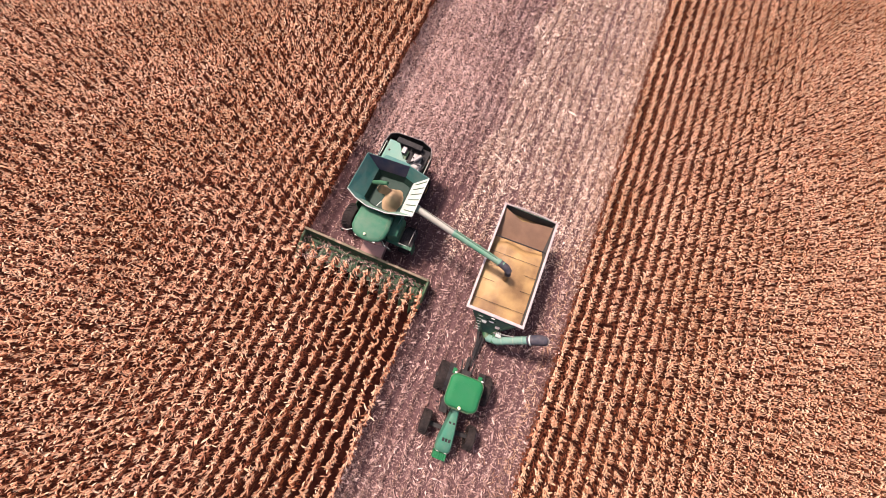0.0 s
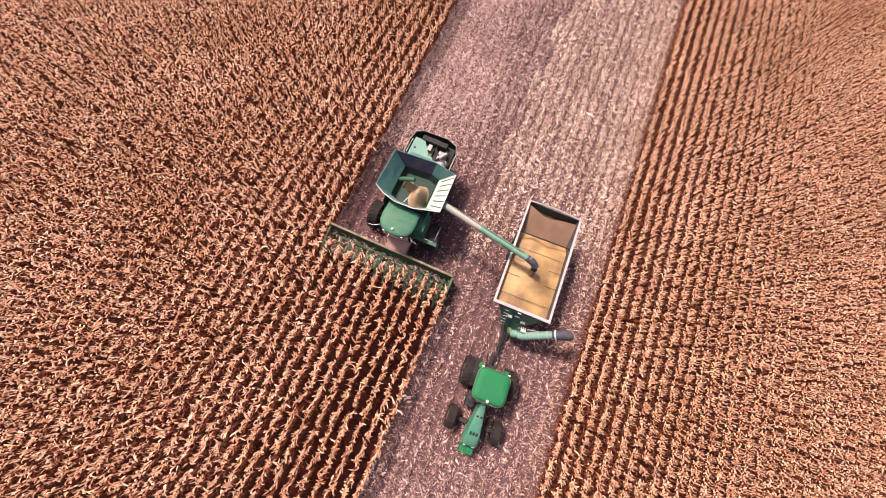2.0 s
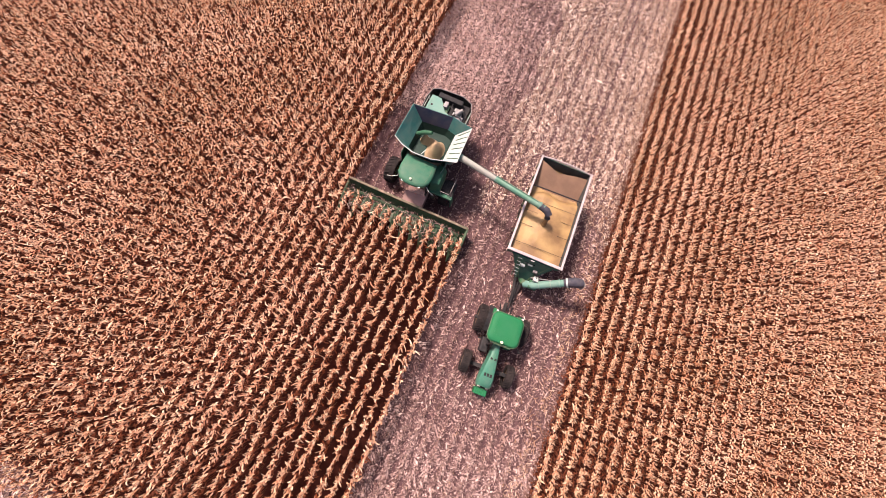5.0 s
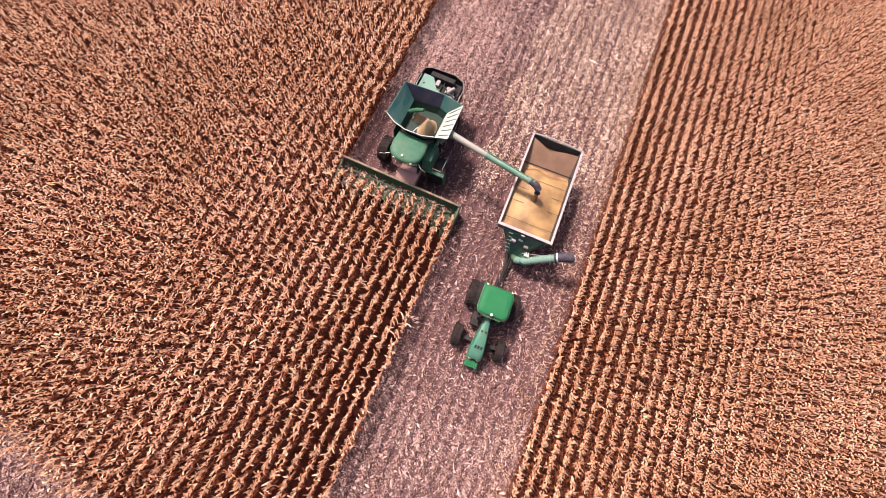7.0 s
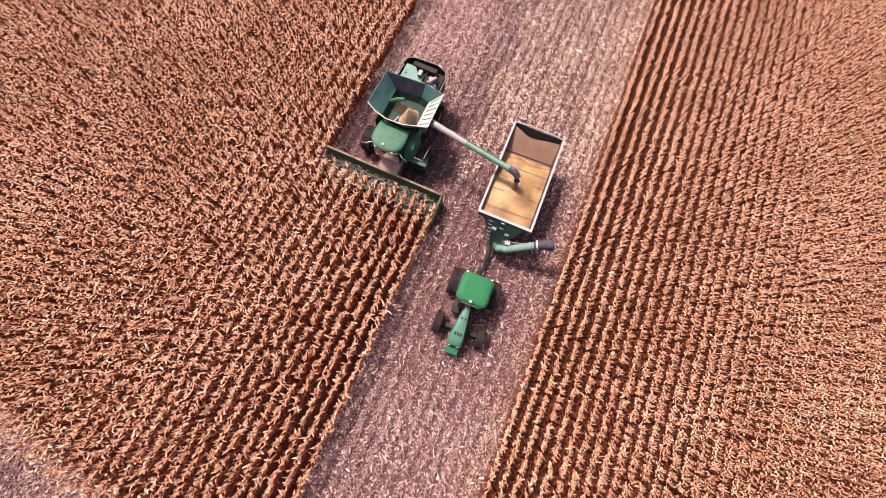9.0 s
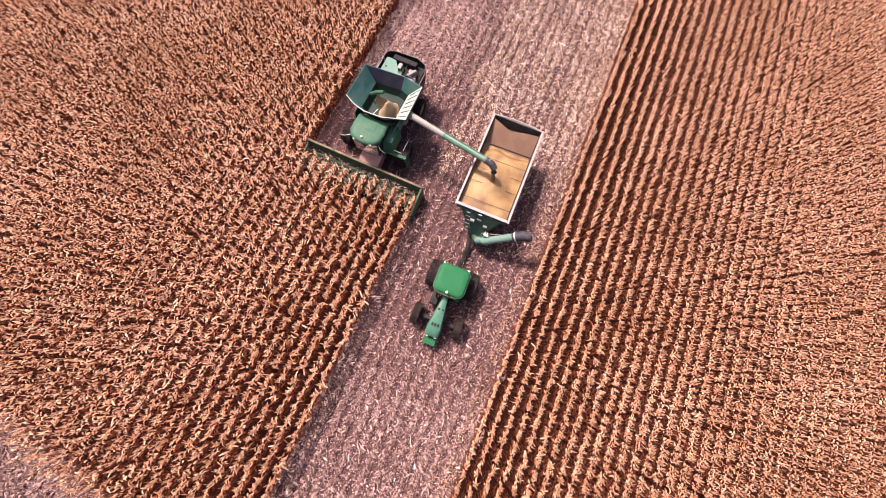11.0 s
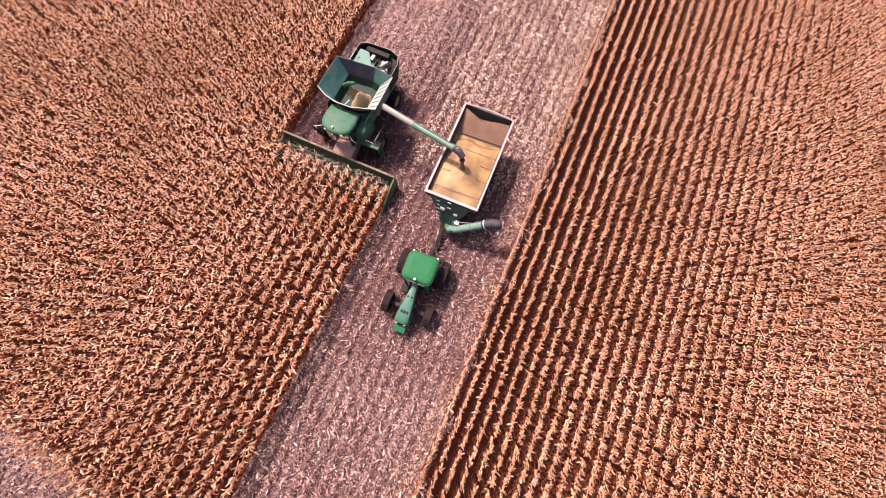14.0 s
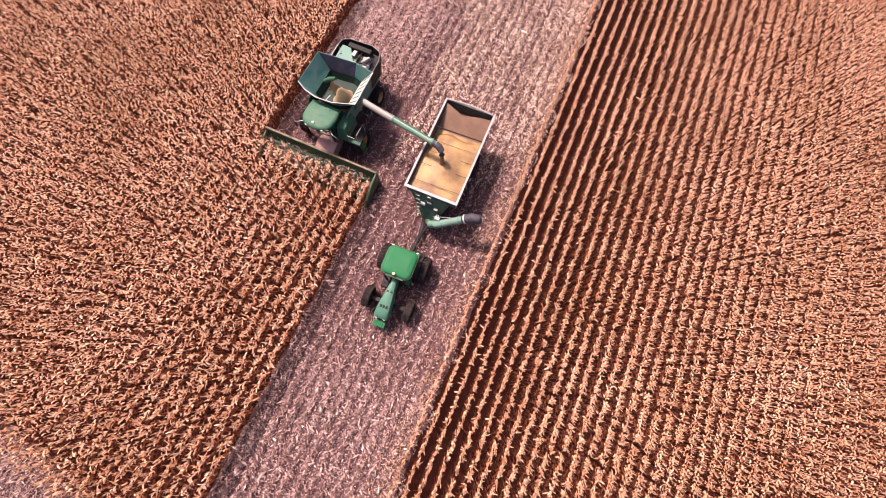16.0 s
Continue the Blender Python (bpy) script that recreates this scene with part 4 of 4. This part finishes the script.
part("valve_block", box(10.25, 10.6, -1.55, -1.2, 1.95, 2.2, 0.03), GALVANISED, arm)
for dx in (0.0, 0.14, 0.28):
    part("hydraulic_hose", tube([(10.3 + dx, -1.35, 2.2), (10.2 + dx, -1.2, 2.45), (10.0 + dx, -0.95, 2.3), (9.9 + dx * 0.5, -0.9, 1.6)], 0.022, 6), BLACK, arm)
part("hinge_plate", box(10.15, 10.75, -2.0, -1.4, 1.35, 1.75, 0.04), GREEN, arm)
part("hydraulic_cylinder", tube([(10.1, -1.35, 1.9), (11.4, -1.15, 2.5)], 0.045, 8), GREY, arm)
part("hydraulic_block", box(9.55, 9.85, -1.05, -0.75, 1.9, 2.2, 0.03), GREY, CART)
part("frame_beam", loft(bmesh.new(), [[(x - 0.09, y, 0.72), (x + 0.09, y, 0.72), (x + 0.09, y, 0.95), (x - 0.09, y, 0.95)] for x, y in ((9.0, 5.2), (9.05, 0.0))]), DARK_GREEN, CART)
part("frame_beam", loft(bmesh.new(), [[(x - 0.09, y, 0.72), (x + 0.09, y, 0.72), (x + 0.09, y, 0.95), (x - 0.09, y, 0.95)] for x, y in ((10.55, 5.2), (10.5, 0.0))]), DARK_GREEN, CART)
for x in (9.1, 10.4):
    part("tongue_beam", loft(bmesh.new(), [[(px - 0.08, y, z), (px + 0.08, y, z), (px + 0.08, y, z + 0.2), (px - 0.08, y, z + 0.2)] for px, y, z in ((x, 0.1, 0.72), (9.78 + (x - 9.75) * 0.12, -2.6, 0.55), (9.78 + (x - 9.75) * 0.06, -3.5, 0.50))]), BLACK, CART)
part("drive_shaft", tube([(9.8, -1.2, 0.9), (9.8, -4.2, 0.75)], 0.06, 10), BLACK, CART)
part("hydraulic_hose", tube([(9.6, -1.0, 1.5), (9.55, -2.0, 1.15), (9.7, -3.0, 1.0), (9.7, -4.0, 1.1)], 0.025, 6), BLACK, CART)
part("hydraulic_hose", tube([(9.95, -1.0, 1.5), (10.0, -2.1, 1.2), (9.9, -3.1, 1.05), (9.85, -4.0, 1.15)], 0.025, 6), BLACK, CART)
part("jack_stand", tube([(10.15, -1.9, 0.4), (10.15, -1.9, 1.1)], 0.05, 8), GREY, CART)
part("axle", tube([(8.0, 3.9, 0.95), (11.6, 3.9, 0.95)], 0.14, 12), BLACK, CART)
for x, o in ((8.5, -1), (11.3, 1)):
    wheel(CART, x, 3.9, 0.95, 0.80, o)
for x in (8.3, 11.25):
    part("tail_lamp", box(x - 0.1, x + 0.1, Y1 + 0.0, Y1 + 0.06, 2.9, 3.0, 0.01), RED, CART)


def cart_grain(x, y):
    step = max(0.0, min(1.0, (y - 3.9 - 0.15 * math.sin(x * 2.3)) / 1.3))
    side = max(0.0, min(1.0, (9.0 - x) / 0.9)) * max(0.0, min(1.0, (y - 1.8) / 1.5))
    base = 3.22 - 0.95 * step * step * (3 - 2 * step) - 0.45 * side
    heap = 0.40 * math.exp(-((x - 9.85) / 1.2) ** 2 - ((y - 1.9) / 1.5) ** 2)
    return max(base + heap, 2.74) + 0.025 * noise.noise((x * 2.5, y * 2.5, 1)) + 0.01 * noise.noise((x * 9, y * 9, 3))


load = part("corn_in_cart", height_field(X0 + 0.13, X1 - 0.13, Y0 + 0.13, Y1 - 0.13, 44, 84, cart_grain, 2.68), GRAIN, None, "", True)
turned_about(load, 9.78, 3.0, CART_TURN, CART_Y)
tagged(load, "golden shelled corn heaped in the grain cart", "grain", kind="stuff")
pour = part("pouring_corn", tube([far_end + Vector((0.5, -0.28, -0.45)), far_end + Vector((0.56, -0.38, -0.9)), far_end + Vector((0.6, -0.42, -1.35))], [0.12, 0.14, 0.2], 12), GRAIN, None, "", True)
tagged(pour, "stream of corn falling from the spout", "grain", kind="stuff")

TRACTOR = thing("tractor", (0, CART_Y, 0), "green row-crop tractor with wide-set wheels, hitched to the cart", "tractor")
turned_about(TRACTOR, 9.82, -5.2, TRACTOR_TURN, CART_Y - 0.22)
CX = 9.82
part("chassis", loft(bmesh.new(), [[(CX - h, y, z0), (CX + h, y, z0), (CX + h, y, z1), (CX - h, y, z1)] for y, h, z0, z1 in ((-4.3, 0.32, 0.6, 1.3), (-6.4, 0.34, 0.6, 1.4), (-7.0, 0.24, 0.65, 1.3), (-9.5, 0.24, 0.65, 1.2))]), BLACK, TRACTOR)
part("rear_axle", tube([(CX - 1.9, -5.2, 0.98), (CX + 1.9, -5.2, 0.98)], [0.13, 0.13], 12), BLACK, TRACTOR)
part("front_axle", loft(bmesh.new(), [[(x, -8.35, z - 0.12), (x, -8.1, z - 0.12), (x, -8.1, z + 0.12), (x, -8.35, z + 0.12)] for x, z in ((CX - 1.6, 0.72), (CX - 0.4, 0.78), (CX + 0.4, 0.78), (CX + 1.6, 0.72))]), BLACK, TRACTOR)
for x, o in ((CX - 1.48, -1), (CX + 1.52, 1)):
    wheel(TRACTOR, x, -5.15, 0.98, 0.62, o, DARK_RIM)
for x, o in ((CX - 1.52, -1), (CX + 1.56, 1)):
    wheel(TRACTOR, x, -8.25, 0.78, 0.56, o, DARK_RIM)
# hood, narrow at the cab and wider at the grille
rings = []
for y, half, low, high in ((-6.55, 0.20, 1.45, 2.22), (-7.3, 0.29, 1.35, 2.18), (-8.1, 0.42, 1.25, 2.08), (-8.8, 0.51, 1.2, 1.98), (-9.25, 0.51, 1.2, 1.86), (-9.42, 0.45, 1.22, 1.66)):
    rings.append([(CX + sx * half, y, z) for sx, z in ((-1, low), (-1.0, low + (high - low) * 0.7), (-0.82, high - 0.05), (-0.5, high), (0.5, high), (0.82, high - 0.05), (1.0, low + (high - low) * 0.7), (1, low))])
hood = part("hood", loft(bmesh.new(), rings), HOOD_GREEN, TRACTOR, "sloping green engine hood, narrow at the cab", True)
for dx in (-0.2, 0.0, 0.2):
    part("hood_vent", slab([(CX + dx - 0.07, -8.72, 2.012), (CX + dx + 0.07, -8.72, 2.012), (CX + dx + 0.07, -8.52, 2.036), (CX + dx - 0.07, -8.52, 2.036)], 0.012), BLACK, hood, "black hood vent")
for dx in (-0.13, 0.13):
    part("hood_vent", slab([(CX + dx - 0.07, -7.62, 2.165), (CX + dx + 0.07, -7.62, 2.165), (CX + dx + 0.07, -7.5, 2.178), (CX + dx - 0.07, -7.5, 2.178)], 0.01), BLACK, hood)
part("grille", box(CX - 0.33, CX + 0.33, -9.44, -9.36, 1.22, 1.62, 0.02), BLACK, hood)
for dx in (-0.27, 0.27):
    part("head_lamp", box(CX + dx - 0.09, CX + dx + 0.09, -9.47, -9.41, 1.52, 1.60, 0.02), LAMP, hood)
part("weight_support", box(CX - 0.3, CX + 0.3, -9.65, -9.2, 0.7, 1.15, 0.03), GREEN, TRACTOR)
for k in range(6):
    x = CX - 0.36 + k * 0.144
    part("front_weight", box(x - 0.068, x + 0.068, -9.98, -9.58, 0.62, 1.25, 0.03), ROOF_GREEN, TRACTOR)
# cab
cab = part("cab_floor", box(CX - 0.75, CX + 0.75, -6.4, -4.75, 1.35, 1.5, 0.03), ROOF_GREEN, TRACTOR)
for x, y in ((-0.72, -6.38), (0.72, -6.38), (-0.85, -5.4), (0.85, -5.4), (-0.8, -4.75), (0.8, -4.75)):
    part("pillar", tube([(CX + x, y, 1.45), (CX + x * 1.05, y, 2.86)], 0.04, 8), BLACK, cab)
for pts in ([(-0.70, -6.4, 1.5), (0.70, -6.4, 1.5), (0.74, -6.4, 2.84), (-0.74, -6.4, 2.84)], [(-0.74, -6.36, 1.5), (-0.88, -5.4, 1.5), (-0.9, -5.4, 2.84), (-0.77, -6.36, 2.84)],
            [(0.74, -6.36, 1.5), (0.88, -5.4, 1.5), (0.9, -5.4, 2.84), (0.77, -6.36, 2.84)], [(-0.76, -4.74, 1.6), (0.76, -4.74, 1.6), (0.8, -4.74, 2.84), (-0.8, -4.74, 2.84)]):
    part("window_pane", slab([(CX + x, y, z) for x, y, z in pts], 0.012), GLASS, cab)
part("seat", loft(bmesh.new(), [[(CX - 0.25, -5.6, z), (CX + 0.25, -5.6, z), (CX + 0.25, -5.1 + dy, z), (CX - 0.25, -5.1 + dy, z)] for z, dy in ((1.5, 0), (1.95, 0), (2.0, 0.05))]), BLACK, cab)
part("steering_wheel", tube([(CX + 0.2 * math.cos(a), -6.0 + 0.2 * math.sin(a), 2.1) for a in (k * math.pi / 8 for k in range(17))], 0.02, 6, cap=False), BLACK, cab)
rings = []
for d, z in ((0.10, 2.82), (0.02, 2.86), (0.0, 2.95), (0.05, 3.05), (0.16, 3.10), (0.40, 3.125)):
    rings.append([(x, y, z) for x, y in rounded(8.77 + d, 10.88 - d, -6.57 + d, -4.60 - d, 0.42 - d * 0.5)])
roof = part("cab_roof", loft(bmesh.new(), rings), ROOF_GREEN, TRACTOR, "clean green rounded cab roof", True)
part("beacon", lathe([(3.10, 0.09), (3.18, 0.10), (3.25, 0.09), (3.29, 0.04)], (9.78, -6.47, 0), "z", 14), BEACON, roof, "pale round beacon", True)
part("roof_panel", slab([(x, y, 3.122) for x, y in rounded(9.15, 10.5, -6.1, -5.0, 0.15)], 0.02), ROOF_GREEN, roof)
# Dark tube stands in for the shadow along the roof rim.
part("roof_edge_shade", tube([(x, y, 2.90) for x, y in rounded(8.76, 10.89, -6.58, -4.59, 0.42)] + [(10.89, -5.01, 2.90)], 0.035, 8), DARK_GREEN, roof, "dark green edge put in for the roof's rim shadow")
part("visor", box(9.15, 10.5, -6.68, -6.52, 2.72, 2.86, 0.03), DARK_GREEN, roof, "dark visor over the windscreen")
for x in (8.95, 10.7):
    part("work_light", box(x - 0.07, x + 0.07, -4.62, -4.54, 2.86, 2.98, 0.015), LAMP, roof)
for sx in (-1, 1):
    x = CX + sx * 1.02
    part("fender", loft(bmesh.new(), [[(xx, -5.15 + 1.12 * math.cos(a), 0.98 + 1.08 * math.sin(a)) for a in (0.45, 0.8, 1.2, 1.6, 2.0, 2.4)] for xx in (x - 0.22, x + 0.22)], cap=False, closed=False), BLACK, TRACTOR)
    part("fender_corner", box(CX + sx * 0.86 - 0.13, CX + sx * 0.86 + 0.13, -4.72, -4.36, 1.9, 2.2, 0.06), ROOF_GREEN, TRACTOR, "green rear fender corner")
    arm = part("mirror_arm", tube([(CX + sx * 0.8, -6.35, 2.6), (CX + sx * 1.35, -6.6, 2.65)], 0.02, 6), BLACK, TRACTOR)
    part("mirror", box(CX + sx * 1.35 - 0.09, CX + sx * 1.35 + 0.09, -6.66, -6.61, 2.35, 2.65, 0.015), BLACK, arm)
part("exhaust_stack", tube([(CX - 0.62, -6.75, 1.4), (CX - 0.62, -6.75, 2.9), (CX - 0.62, -6.68, 3.05)], [0.075, 0.07, 0.06], 12), BLACK, TRACTOR, "black exhaust stack", True)
part("fuel_tank", box(CX - 0.95, CX - 0.42, -7.3, -6.3, 0.55, 1.25, 0.08), BLACK, TRACTOR)
steps = part("step_frame", box(CX + 0.6, CX + 0.95, -6.6, -6.1, 0.5, 1.4, 0.03), ROOF_GREEN, TRACTOR)
for z in (0.5, 0.8, 1.1):
    part("step", box(CX + 0.9, CX + 1.1, -6.6, -6.1, z, z + 0.04, 0.01), BLACK, steps)
part("drawbar", box(CX - 0.12, CX + 0.12, -4.4, -3.4, 0.45, 0.55, 0.02), BLACK, TRACTOR)
part("lift_arm", tube([(CX - 0.35, -4.4, 1.1), (CX - 0.45, -3.7, 0.8)], 0.05, 8), BLACK, TRACTOR)
part("lift_arm", tube([(CX + 0.35, -4.4, 1.1), (CX + 0.45, -3.7, 0.8)], 0.05, 8), BLACK, TRACTOR)
